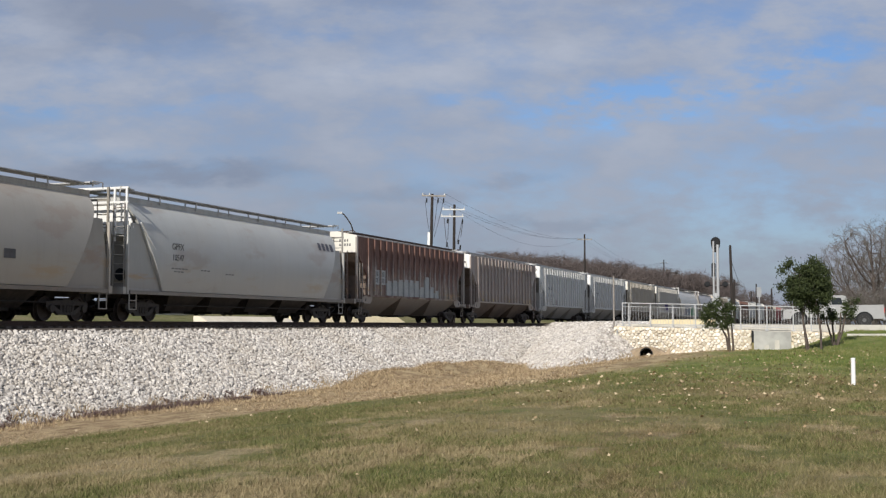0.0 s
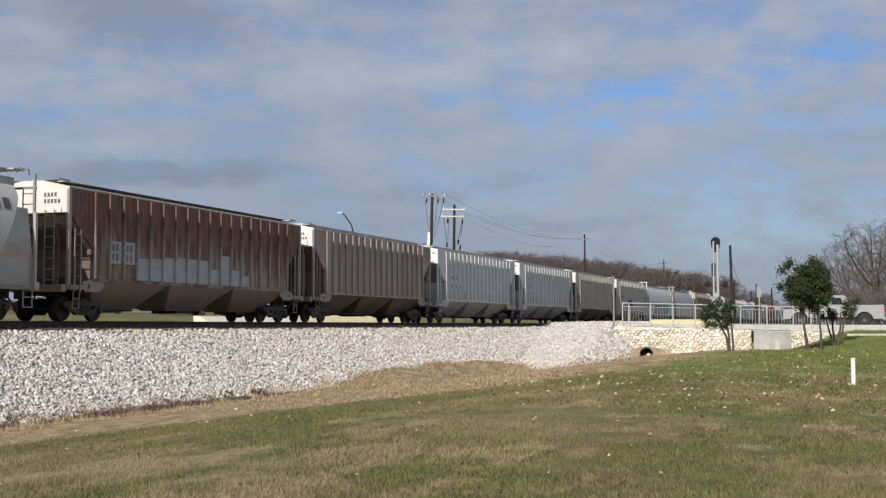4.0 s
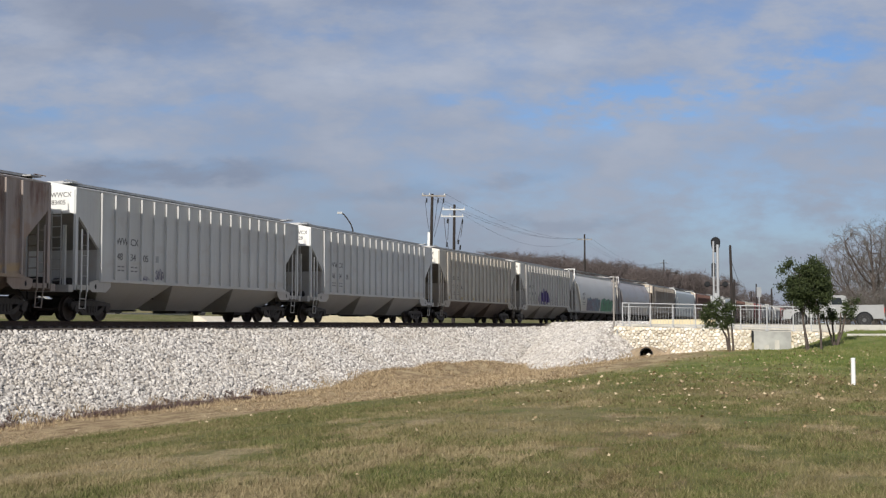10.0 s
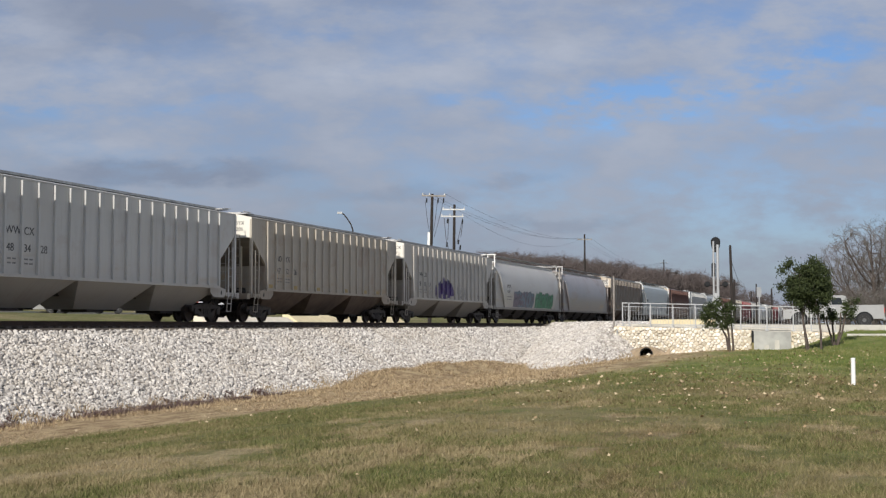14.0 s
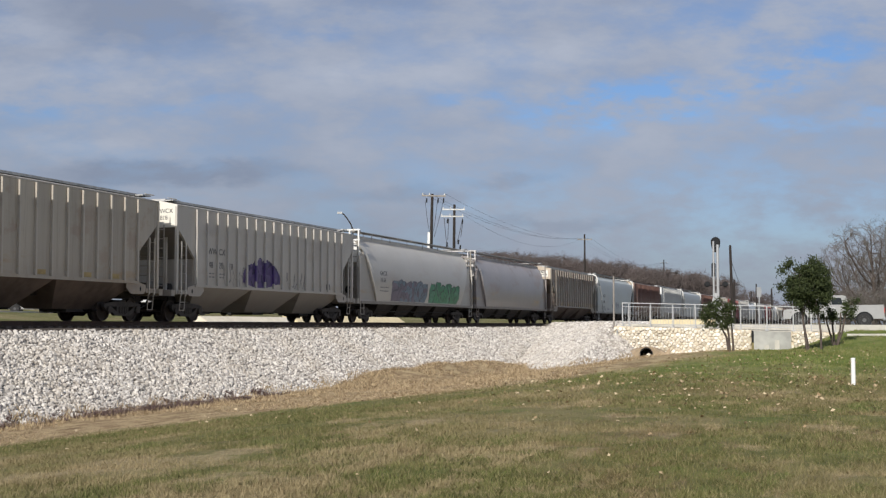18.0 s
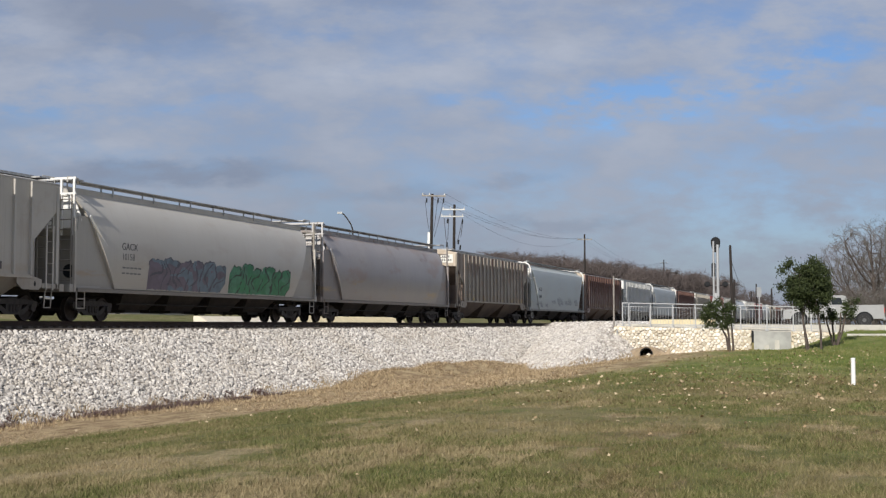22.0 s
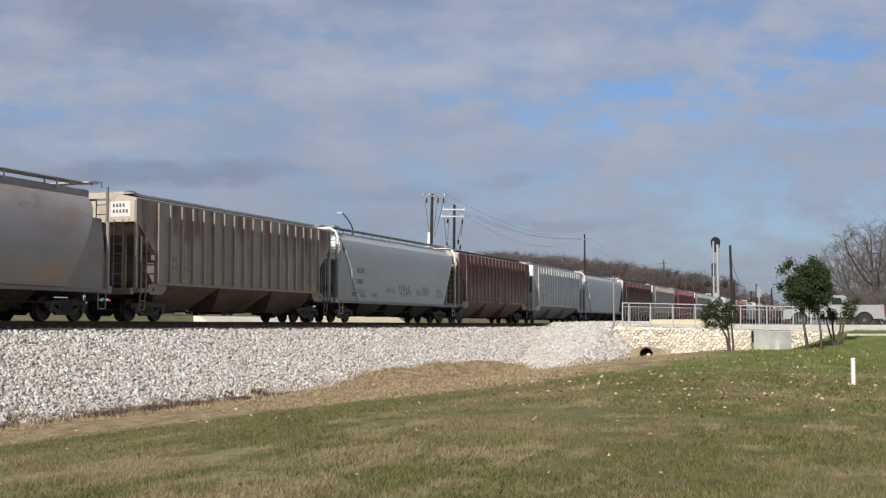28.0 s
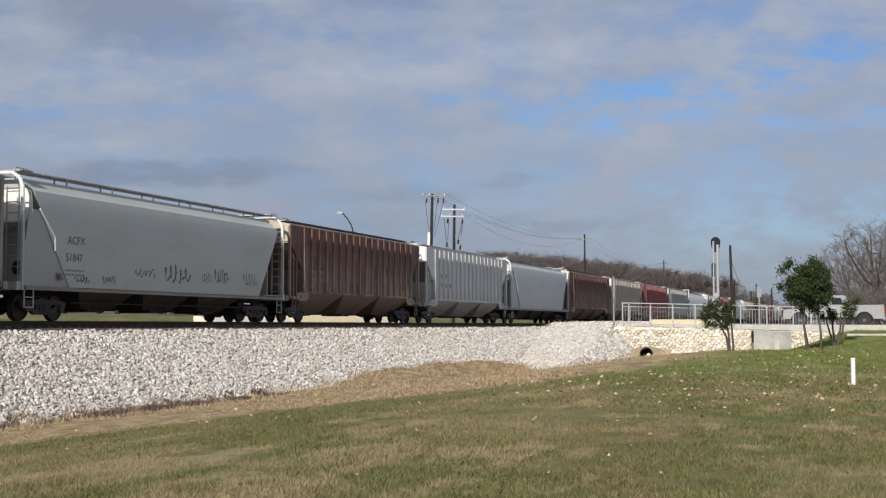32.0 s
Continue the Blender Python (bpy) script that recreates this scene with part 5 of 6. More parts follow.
def build_culvert():
    x, y = spot(0.163, 55.4)
    z = float(ground_z(x, y))
    c = thing("culvert_pipe", pose(x, y, z, 0, 0, 8), "dark drain pipe in a flared concrete end", "drain pipe")
    n = 28
    round_at = [(math.cos(k * math.tau / n), math.sin(k * math.tau / n)) for k in range(n)]

    def collar(name, profile, mat, label=""):
        """A ring skinned through (half-width, half-height, y, middle height) hoops."""
        bm = bmesh.new()
        rings = [[bm.verts.new((u * wx, yy, zm + v * hz)) for u, v in round_at] for wx, hz, yy, zm in profile]
        for p, q in zip(rings, rings[1:]):
            for k in range(n):
                bm.faces.new((p[k], p[(k + 1) % n], q[(k + 1) % n], q[k]))
        return part(name, bm, mat, c, label)

    pipe = collar("pipe", [(0.29, 0.29, -0.12, 0.15), (0.25, 0.25, -0.12, 0.15), (0.25, 0.25, 2.2, 0.15)], "black")
    # Lining and end disc are black: the bore's shade is in the colour.
    bm = bmesh.new()
    tube(bm, (0, 2.15, 0.15), (0, 2.2, 0.15), 0.26, n=20)
    part("bore", bm, "black", pipe)
    collar("headwall", [(0.285, 0.285, -0.02, 0.15), (0.55, 0.36, -0.04, 0.12), (0.88, 0.44, 0.12, 0.0), (0.95, 0.46, 0.9, 0.0)], "dirt", "dirt-stained concrete surround")
    bm = bmesh.new()
    prism(bm, [(0.35, -0.3), (0.95, -0.3), (1.05, 0.45)], "y", -0.35, 0.05)
    part("wing", bm, "dirt", c)
    bm = bmesh.new()
    bmesh.ops.create_icosphere(bm, subdivisions=2, radius=0.11)
    o = tagged(new("pale_rock", mesh("pale_rock", bm, "limestone", 30)), "pale rounded rock before the drain pipe", "rock")
    o.location = (x + 0.17, y - 0.42, float(ground_z(x + 0.17, y - 0.42)) + 0.06)


def build_post():
    x, y = spot(0.3284, 31.5)
    z = float(ground_z(x, y))
    p = thing("marker_post", pose(x, y, z), "short white plastic marker post in the lawn", "post")
    bm = bmesh.new()
    tube(bm, (0, 0, -0.1), (0.0, 0, 0.64), 0.055, n=14)
    lathe(bm, [(0.64, 0.06), (0.66, 0.06), (0.675, 0.045), (0.68, 0.02)], axis_x=False, n=14)
    part("tube", bm, "plastic", p, smooth=40)


M["wallstone"] = None
M["sandwall"] = simple("sand_yellow_concrete", (0.70, 0.60, 0.38), 0.85, vary=0.12)
M["mortar"] = simple("sandy_mortar", (0.68, 0.62, 0.51), 0.9, grain=4.0, vary=0.12)
M["joint"] = simple("recessed_brown_mortar", (0.58, 0.50, 0.38), 0.9, grain=6.0, vary=0.25)
M["dirt"] = simple("dirt_stained_concrete", (0.36, 0.28, 0.19), 0.9, grain=5.0, vary=0.3)


def wall_stone():
    m, n = material("cream_limestone_rubble")
    at = n.add("ShaderNodeTexCoord").outputs["Object"]
    r = n.add("ShaderNodeObjectInfo").outputs["Random"]
    a = n.noise(at, 3.0, 5.0)
    col = n.mix(r, (0.66, 0.60, 0.49), (0.92, 0.885, 0.81))
    col = n.mix(n.span(a, 0.5, 0.75, 0.0, 0.35), col, (0.50, 0.40, 0.27))
    finish(n, col, 0.9, 0.0, a, 0.1, 0.5, 0.25)
    return m


M["wallstone"] = wall_stone()
build_wall()
build_railing()
build_road()
build_culvert()
build_post()


# ---- signals and signs by the crossing ----
def build_signal():
    x, y = spot(0.2195, 72.0)
    z = 1.44
    s = thing("railway_signal", pose(x, y, z, 0, 0, 12), "tall pale railway signal mast with black signal heads", "railway signal")
    for dx, top in ((-0.13, 5.0), (0.11, 4.8)):
        bm = bmesh.new()
        tube(bm, (dx, 0, 0), (dx, 0, top), 0.062 if dx < 0 else 0.085, n=10)
        part("mast", bm, "aluminium", s, smooth=40)
    pairs = [((-0.11, 0, 0.5 + 0.32 * k), (0.11, 0, 0.5 + 0.32 * k)) for k in range(12)]
    rods("rungs", pairs, 0.018, "aluminium", s)
    bm = bmesh.new()
    prism(bm, [(0.27 * math.cos(a * math.tau / 20), 4.98 + (0.27 if math.sin(a * math.tau / 20) > 0 else 0.62) * math.sin(a * math.tau / 20)) for a in range(20)], "y", -0.02, 0.03)
    h = part("upper_head", bm, "black", s)
    for k in (0.15, -0.12, -0.38):
        bm = bmesh.new()
        tube(bm, (0, 0.03, 4.98 + k), (0, 0.25, 4.98 + k), 0.1, n=12)
        part("hood", bm, "black", h)
    bm = bmesh.new()
    prism(bm, [(-0.24, 2.95), (-0.02, 2.95), (-0.02, 3.7), (-0.13, 3.78), (-0.24, 3.7)], "y", -0.05, 0.12)
    part("lower_head", bm, "black", s)
    for dx in (-0.5, 0.52):
        bm = bmesh.new()
        prism(bm, [(dx + 0.17 * math.cos(a * math.tau / 16), 2.5 + 0.17 * math.sin(a * math.tau / 16)) for a in range(16)], "y", -0.02, 0.02)
        tube(bm, (dx, -0.02, 2.5), (dx, -0.3, 2.5), 0.13, n=12)
        tube(bm, (0, 0, 2.35), (dx, 0, 2.5), 0.04, n=6)
        part("flasher", bm, "black", s)
    bm = bmesh.new()
    prism(bm, [(-0.4, 0.9), (0.4, 0.9), (0.12, 2.0), (-0.12, 2.0)], "y", -0.05, 0.05)
    part("gate_guard", bm, "aluminium", s)
    bm = bmesh.new()
    box(bm, -0.3, 0.3, -0.25, 0.25, 0, 0.9)
    part("mechanism_box", bevelled(bm, 0.03), "aluminium", s)
    x, y = spot(0.254, 63.0)
    p = thing("road_sign", pose(x, y, 1.4, 0, 0, 200), "small road sign on a thin metal post seen from behind", "road sign")
    bm = bmesh.new()
    tube(bm, (0, 0, 0), (0, 0, 2.1), 0.03, n=8)
    part("pole", bm, "aluminium", p)
    bm = bmesh.new()
    box(bm, -0.12, 0.12, -0.03, -0.01, 1.6, 2.1)
    part("sign_plate", bm, "galv", p)


build_signal()


# ---- poles, wires and a street lamp ----
def pole_thing(side, depth, top, arms, lean=0.0, label="dark timber utility pole with pale crossarms"):
    x, y = spot(side, depth)
    z = float(ground_z(x, y))
    p = thing("utility_pole", pose(x, y, z, 0, lean, math.degrees(TURN)), label, "utility pole", "utility poles")
    h = top - z
    bm = bmesh.new()
    tube(bm, (0, 0, -0.4), (0, 0, h), 0.21, 0.14, 10)
    part("pole", bm, "pole", p, smooth=40)
    ends = []
    for drop, x0, x1, mat in arms:
        bm = bmesh.new()
        box(bm, x0, x1, -0.2, -0.06, h - drop - 0.07, h - drop + 0.07)
        a = part("crossarm", bm, mat, p)
        for q in (x0 + 0.1, (x0 * 0.5 + x1 * 0.5) * 0.5 - 0.35, x1 - 0.1):
            bm = bmesh.new()
            lathe(bm, [(0.07, 0.03), (0.1, 0.065), (0.16, 0.05), (0.2, 0.065), (0.26, 0.03)], axis_x=False, n=8, at=(q, -0.13, h - drop))
            part("insulator", bm, "porcelain", a)
            ends.append(p.matrix_basis @ Vector((q, -0.13, h - drop + 0.24)))
    return p, h, ends


def wire(a, b, sag, r=0.012, label="thin dark overhead cable between poles", up=None):
    a, b = Vector(a), Vector(b)
    bm = bmesh.new()
    n = 14
    pts = [a.lerp(b, k / n) - Vector((0, 0, sag * 4 * (k / n) * (1 - k / n))) for k in range(n + 1)]
    across = (b - a).cross(Vector((0, 0, 1)))
    across = across.normalized() if across.length > 1e-6 else Vector((1, 0, 0))
    over = across.cross(b - a).normalized()
    rings = [[bm.verts.new(p + across * r * c + over * r * d) for c, d in ((1, 0), (0, 1), (-1, 0), (0, -1))] for p in pts]
    for p, q in zip(rings, rings[1:]):
        for k in range(4):
            bm.faces.new((p[k], p[(k + 1) % 4], q[(k + 1) % 4], q[k]))
    if up:
        return part("jumper", bm, "wire", up)
    ob = new("overhead_wire", mesh("overhead_wire", bm, "wire"))
    return tagged(ob, label, "cable", "overhead wires")


def build_poles():
    d = 125.0
    p1, h1, e1 = pole_thing((760 - 784) / 2200, d, 1.6 + 232 / 2200 * d, ((0.2, -1.05, 1.35, "polegrey"),), 1.2)
    for x0, x1, z0, z1 in ((-0.7, -0.2, 1.4, 3.9), (0.55, 0.2, 1.2, 3.8), (1.2, 0.25, 1.0, 4.4)):
        wire((x0, -0.2, h1 - z0 + 0.7), (x1, -0.2, h1 - z1), 0.25, 0.022, up=p1)
    for x0 in (-0.55, 0.6, 1.15):
        bm = bmesh.new()
        tube(bm, (x0, -0.2, h1 - 0.9), (x0, -0.2, h1 - 0.45), 0.07, n=8)
        part("cutout", bm, "black", p1)
    bm = bmesh.new()
    box(bm, -0.38, -0.14, -0.2, 0.05, 3.0, h1 - 3.9)
    part("cable_guard", bm, "plastic", p1, "white cable guard")
    d2 = 135.0
    p2, h2, e2 = pole_thing((802 - 784) / 2200, d2, 1.6 + 213 / 2200 * d2, ((0.55, -1.3, 1.15, "porcelain"), (1.3, -1.45, 1.0, "porcelain")), 0.6)
    for x0, x1, z0, z1 in ((-1.1, -0.75, 1.5, 4.6), (-0.6, -0.7, 1.5, 3.9), (0.9, 0.3, 1.5, 4.2), (0.95, 0.7, 1.6, 3.6), (0.75, 0.1, 4.4, 5.6), (-0.75, -0.2, 4.2, 5.8)):
        wire((x0, -0.2, h2 - z0), (x1, -0.2, h2 - z1), 0.2, 0.03, up=p2)
    for x0, z0 in ((-0.75, 1.7), (0.85, 1.8), (-0.8, 4.3), (0.45, 4.0), (0.65, 4.6)):
        bm = bmesh.new()
        tube(bm, (x0, -0.2, h2 - z0 - 0.35), (x0 + 0.05, -0.2, h2 - z0 + 0.15), 0.085, n=8)
        part("cutout", bm, "black", p2)
    d3 = 215.0
    p3, h3, e3 = pole_thing((1035 - 784) / 2200, d3, 1.6 + 160 / 2200 * d3, ((0.9, -1.25, 1.25, "polegrey"),), 0.0)
    d4 = 330.0
    p4, h4, e4 = pole_thing((1175 - 784) / 2200, d4, 1.6 + 115 / 2200 * d4, ((0.9, -1.0, 1.0, "pole"),), 0.0, "dark distant timber utility pole above bare trees")
    p5, h5, e5 = pole_thing((1296 - 784) / 2200, 150, 1.6 + 141 / 2200 * 150, (), -1.3, "bare reddish timber pole behind the signal")
    for px, d, top, arm in ((1299, 190, 80, 1), (1338, 260, 72, 0), (1365, 240, 64, 0), (1206, 420, 90, 0), (1329, 300, 60, 0)):
        pole_thing((px - 784) / 2200, d, 1.6 + top / 2200 * d, ((0.8, -0.9, 0.9, "pole"),) if arm else (), 0.0, "distant plain timber pole along the railway")
    for i in range(3):
        wire(e1[i], e3[i], 1.6)
        wire(e3[i], e4[i], 2.4)
    wire(e2[5], e3[1], 2.4)
    x, y = spot((1330 - 784) / 2200, 170)
    wire(p5.matrix_basis @ Vector((0, 0, h5 - 1.6)), (x, y, 4.2), 0.8, 0.025)
    # street lamp beyond the track
    d = 100.0
    x, y = spot((624 - 784) / 2200, d)
    z = float(ground_z(x, y))
    s = thing("street_lamp", pose(x, y, z, 0, 0, math.degrees(TURN)), "tall dark street lamp with a curved arm", "street lamp")
    k = d / 2200
    zz = 1.6 - z
    pts = [(0, 0, -0.2), (0, 0, zz + 168 * k), (-0.15, 0, zz + 178 * k), (-0.45, 0, zz + 188 * k), (-0.75, 0, zz + 196 * k), (-0.95, 0, zz + 198 * k)]
    bm = bmesh.new()
    for i, (p, q) in enumerate(zip(pts, pts[1:])):
        tube(bm, p, q, 0.10 if i == 0 else 0.055, 0.06 if i == 0 else 0.05, 8)
    part("pole", bm, "pole", s, smooth=40)
    bm = bmesh.new()
    box(bm, -1.25, -0.85, -0.12, 0.12, zz + 196.5 * k, zz + 200 * k)
    part("lamp_head", bevelled(bm, 0.03), "aluminium", s)


build_poles()


# ---- trees ----
def crown_shape(seed, height, reach, clear=0.16, points=1500, step=0.3, kill=0.55, least=0.011, twig_len=0.6, twigs_n=5, mat="twig", girth=0.030):
    """Limbs and twigs of a leafless tree that grows towards points strewn through a dome: height and reach (half-width) in metres."""
    rng = np.random.RandomState(seed)
    base = height * clear
    d = rng.normal(0, 1, (points, 3))
    d /= np.linalg.norm(d, axis=1)[:, None]
    d *= (rng.uniform(0, 1, points) ** 0.34)[:, None]
    lumps = 1 + 0.16 * np.sin(3 * np.arctan2(d[:, 1], d[:, 0]) + seed) + 0.12 * np.sin(5 * d[:, 2] + 2.1 * seed)
    mid = (height + base) / 2
    goal = np.stack([d[:, 0] * reach * lumps, d[:, 1] * reach * lumps, mid + d[:, 2] * (height - base) / 2], -1)
    goal = goal[goal[:, 2] > base]
    nodes, parent = [np.array([0.0, 0.0, -0.3])], [-1]
    while nodes[-1][2] < base:
        nodes.append(nodes[-1] + np.array([rng.normal(0, 0.04), rng.normal(0, 0.04), step]))
        parent.append(len(nodes) - 2)
    pos = np.array(nodes)
    best = np.full(len(goal), 1e9)
    near = np.zeros(len(goal), int)
    fresh = 0
    for turn in range(90):
        for k in range(fresh, len(pos)):
            dd = np.linalg.norm(goal - pos[k], axis=1)
            closer = dd < best
            best[closer], near[closer] = dd[closer], k
        fresh = len(pos)
        live = best > kill
        if not live.any():
            break
        pull = {}
        for g, k in zip(goal[live], near[live]):
            v = g - pos[k]
            pull.setdefault(k, np.zeros(3))
            pull[k] = pull[k] + v / np.linalg.norm(v)
        grown = []
        for k, v in pull.items():
            v = v / (np.linalg.norm(v) + 1e-9) + rng.normal(0, 0.07, 3) + np.array([0, 0, 0.04])
            if parent[k] >= 0:
                along = pos[k] - pos[parent[k]]
                v = v + 0.9 * along / np.linalg.norm(along)
            grown.append(pos[k] + v / np.linalg.norm(v) * step)
            parent.append(k)
        pos = np.vstack([pos, grown])
    load = np.zeros(len(pos))
    kids = np.zeros(len(pos), int)
    for p in parent:
        if p >= 0:
            kids[p] += 1
    for k in range(len(pos) - 1, 0, -1):
        if not kids[k]:
            load[k] = 1.0
        load[parent[k]] += load[k]
    width = np.maximum(height * girth * (load / load[0]) ** 0.46, least)
    limbs, twigs = bmesh.new(), bmesh.new()
    for k in range(1, len(pos)):
        p = parent[k]
        thick = load[k] > 3
        tube(limbs if thick else twigs, pos[p], pos[k], min(width[p], width[k] * 1.25), width[k], (7 if load[k] > 60 else 5) if thick else 3, cap=False)
        if load[k] < 3.5:
            way = pos[k] - pos[p]
            way = way / np.linalg.norm(way)
            for q in range(twigs_n if load[k] < 1.5 else max(1, twigs_n // 2)):
                v = way + rng.normal(0, 0.62, 3)
                v = v / np.linalg.norm(v) * twig_len * rng.uniform(0.5, 1.2)
                knee = pos[k] + v * 0.55 + rng.normal(0, 0.05, 3)
                tube(twigs, pos[k], knee, least * 0.8, least * 0.65, 3, cap=False)
                tube(twigs, knee, pos[k] + v + np.array([0, 0, 0.06]), least * 0.65, least * 0.4, 3, cap=False)
    return mesh("limbs", limbs, "bark", 60), mesh("twigs", twigs, mat)


def bare_tree(shape, m, scale, label, group=""):
    t = thing("bare_tree", m, label, "tree", group)
    for name, me in zip(("trunk", "crown"), shape):
        o = part(name, me, None, t)
        o.scale = (scale, scale, scale)
    return t


def build_bare_trees():
    rng = random.Random(21)
    oak = crown_shape(4, 10.0, 6.0, 0.10, 2100, 0.28, 0.45, 0.011, 0.7, 3)
    spread = crown_shape(9, 8.0, 4.8, 0.10, 1300, 0.28, 0.48, 0.011, 0.7, 3)
    wood = [crown_shape(30 + k, 10.0, 3.4, 0.22, 560, 0.42, 0.58, 0.019, 0.9, 8, "woodtwig", 0.017) for k in range(4)]
    low = [crown_shape(50 + k, 3.0, 2.2, 0.06, 260, 0.2, 0.34, 0.010, 0.5, 4) for k in range(2)]
    for px, d, sc, shape, turn in ((1548, 100, 0.87, oak, 40), (1498, 112, 0.76, spread, 200), (1640, 104, 0.95, oak, 120), (1610, 118, 1.05, spread, 300)):
        x, y = spot((px - 784) / 2200, d)
        bare_tree(shape, pose(x, y, float(ground_z(x, y)), 0, 0, turn), sc, "large leafless winter tree with spreading grey branches", "bare trees by the road")
    for k in range(12):
        x, y = spot((1478 + 15 * k + rng.uniform(-6, 6) - 784) / 2200, rng.uniform(90, 104))
        bare_tree(rng.choice(low), pose(x, y, float(ground_z(x, y)), 0, 0, rng.uniform(0, 360)), rng.uniform(0.75, 1.1), "low tangled leafless brush by the road", "roadside brush")
    # the wood beyond the train
    for k in range(110):
        px = 850 + 440 * (k + rng.uniform(-0.5, 0.5)) / 110
        d = rng.uniform(250, 300)
        x, y = spot((px - 784) / 2200, d)
        top = 128 - 42 * max(0, (px - 900) / 360) ** 1.3 + rng.uniform(-14, 6)
        h = 1.6 + top / 2200 * d - float(ground_z(x, y))
        bare_tree(rng.choice(wood), pose(x, y, float(ground_z(x, y)), 0, 0, rng.uniform(0, 360)), h / 10.3, "leafless tree in a far winter wood", "far winter wood")
    for k in range(34):
        px = 1250 + 330 * (k + rng.uniform(-0.5, 0.5)) / 34
        d = rng.uniform(330, 420)
        x, y = spot((px - 784) / 2200, d)
        h = 1.6 + (rng.uniform(30, 50) + 14 * max(0, math.cos((px - 1350) / 25)) ** 2) / 2200 * d
        bare_tree(rng.choice(wood), pose(x, y, float(ground_z(x, y)), 0, 0, rng.uniform(0, 360)), h / 10.3, "leafless tree in a far winter wood", "far winter wood")


build_bare_trees()


def leaves(centres, count, size, rng):
    """Many small leaf blades clustered about centres of (x, y, z, radius)."""
    c = np.array(centres)
    w = c[:, 3] ** 2
    which = rng.choice(len(c), count, p=w / w.sum())
    d = rng.normal(0, 1, (count, 3))
    d /= np.linalg.norm(d, axis=1)[:, None]
    p = c[which, :3] + d * (c[which, 3] * np.abs(rng.normal(0.35, 0.42, count)))[:, None]
    a = rng.normal(0, 1, (count, 3))
    a /= np.linalg.norm(a, axis=1)[:, None]
    b = np.cross(a, rng.normal(0, 1, (count, 3)))
    b /= np.linalg.norm(b, axis=1)[:, None]
    s = size * rng.uniform(0.6, 1.3, count)[:, None]
    v = np.stack([p - a * s, p + b * s * 0.45, p + a * s, p - b * s * 0.45], 1).reshape(-1, 3)
    return v, np.arange(count * 4).reshape(-1, 4)


def leafy(name, m, stems, clumps, count, size, label, seed):
    t = thing(name, m, label, "tree", "planted young trees by the wall")
    rng = np.random.RandomState(seed)
    for pts in stems:
        bm = bmesh.new()
        n = len(pts) - 1
        for k, (p, q) in enumerate(zip(pts, pts[1:])):
            tube(bm, p, q, 0.055 * (1 - 0.5 * k / n), 0.055 * (1 - 0.5 * (k + 1) / n), 7)
        part("stem", bm, "bark", t, smooth=60)
    bm = bmesh.new()
    for x, y, z, r in clumps:
        base = min((p for pts in stems for p in pts[1:]), key=lambda p: (p[0] - x) ** 2 + (p[1] - y) ** 2 + (p[2] - z) ** 2)
        tube(bm, base, (x, y, z), 0.02, 0.008, 5)
    part("branches", bm, "bark", t)
    v, f = leaves(clumps, count, size, rng)
    crown = sheet("crown", v, f, "leaf", "", "", "")
    crown.parent = t
    return t


def clumps(seed, x0, x1, z0, z1, depth, n, r0, r1):
    rng = random.Random(seed)
    out = []
    while len(out) < n:
        u, v, w = rng.uniform(-1, 1), rng.uniform(-1, 1), rng.uniform(-1, 1)
        if u * u + v * v + w * w < 1.1:
            out.append(((x0 + x1) / 2 + u * (x1 - x0) / 2, v * depth, (z0 + z1) / 2 + w * (z1 - z0) / 2, rng.uniform(r0, r1)))
    return out


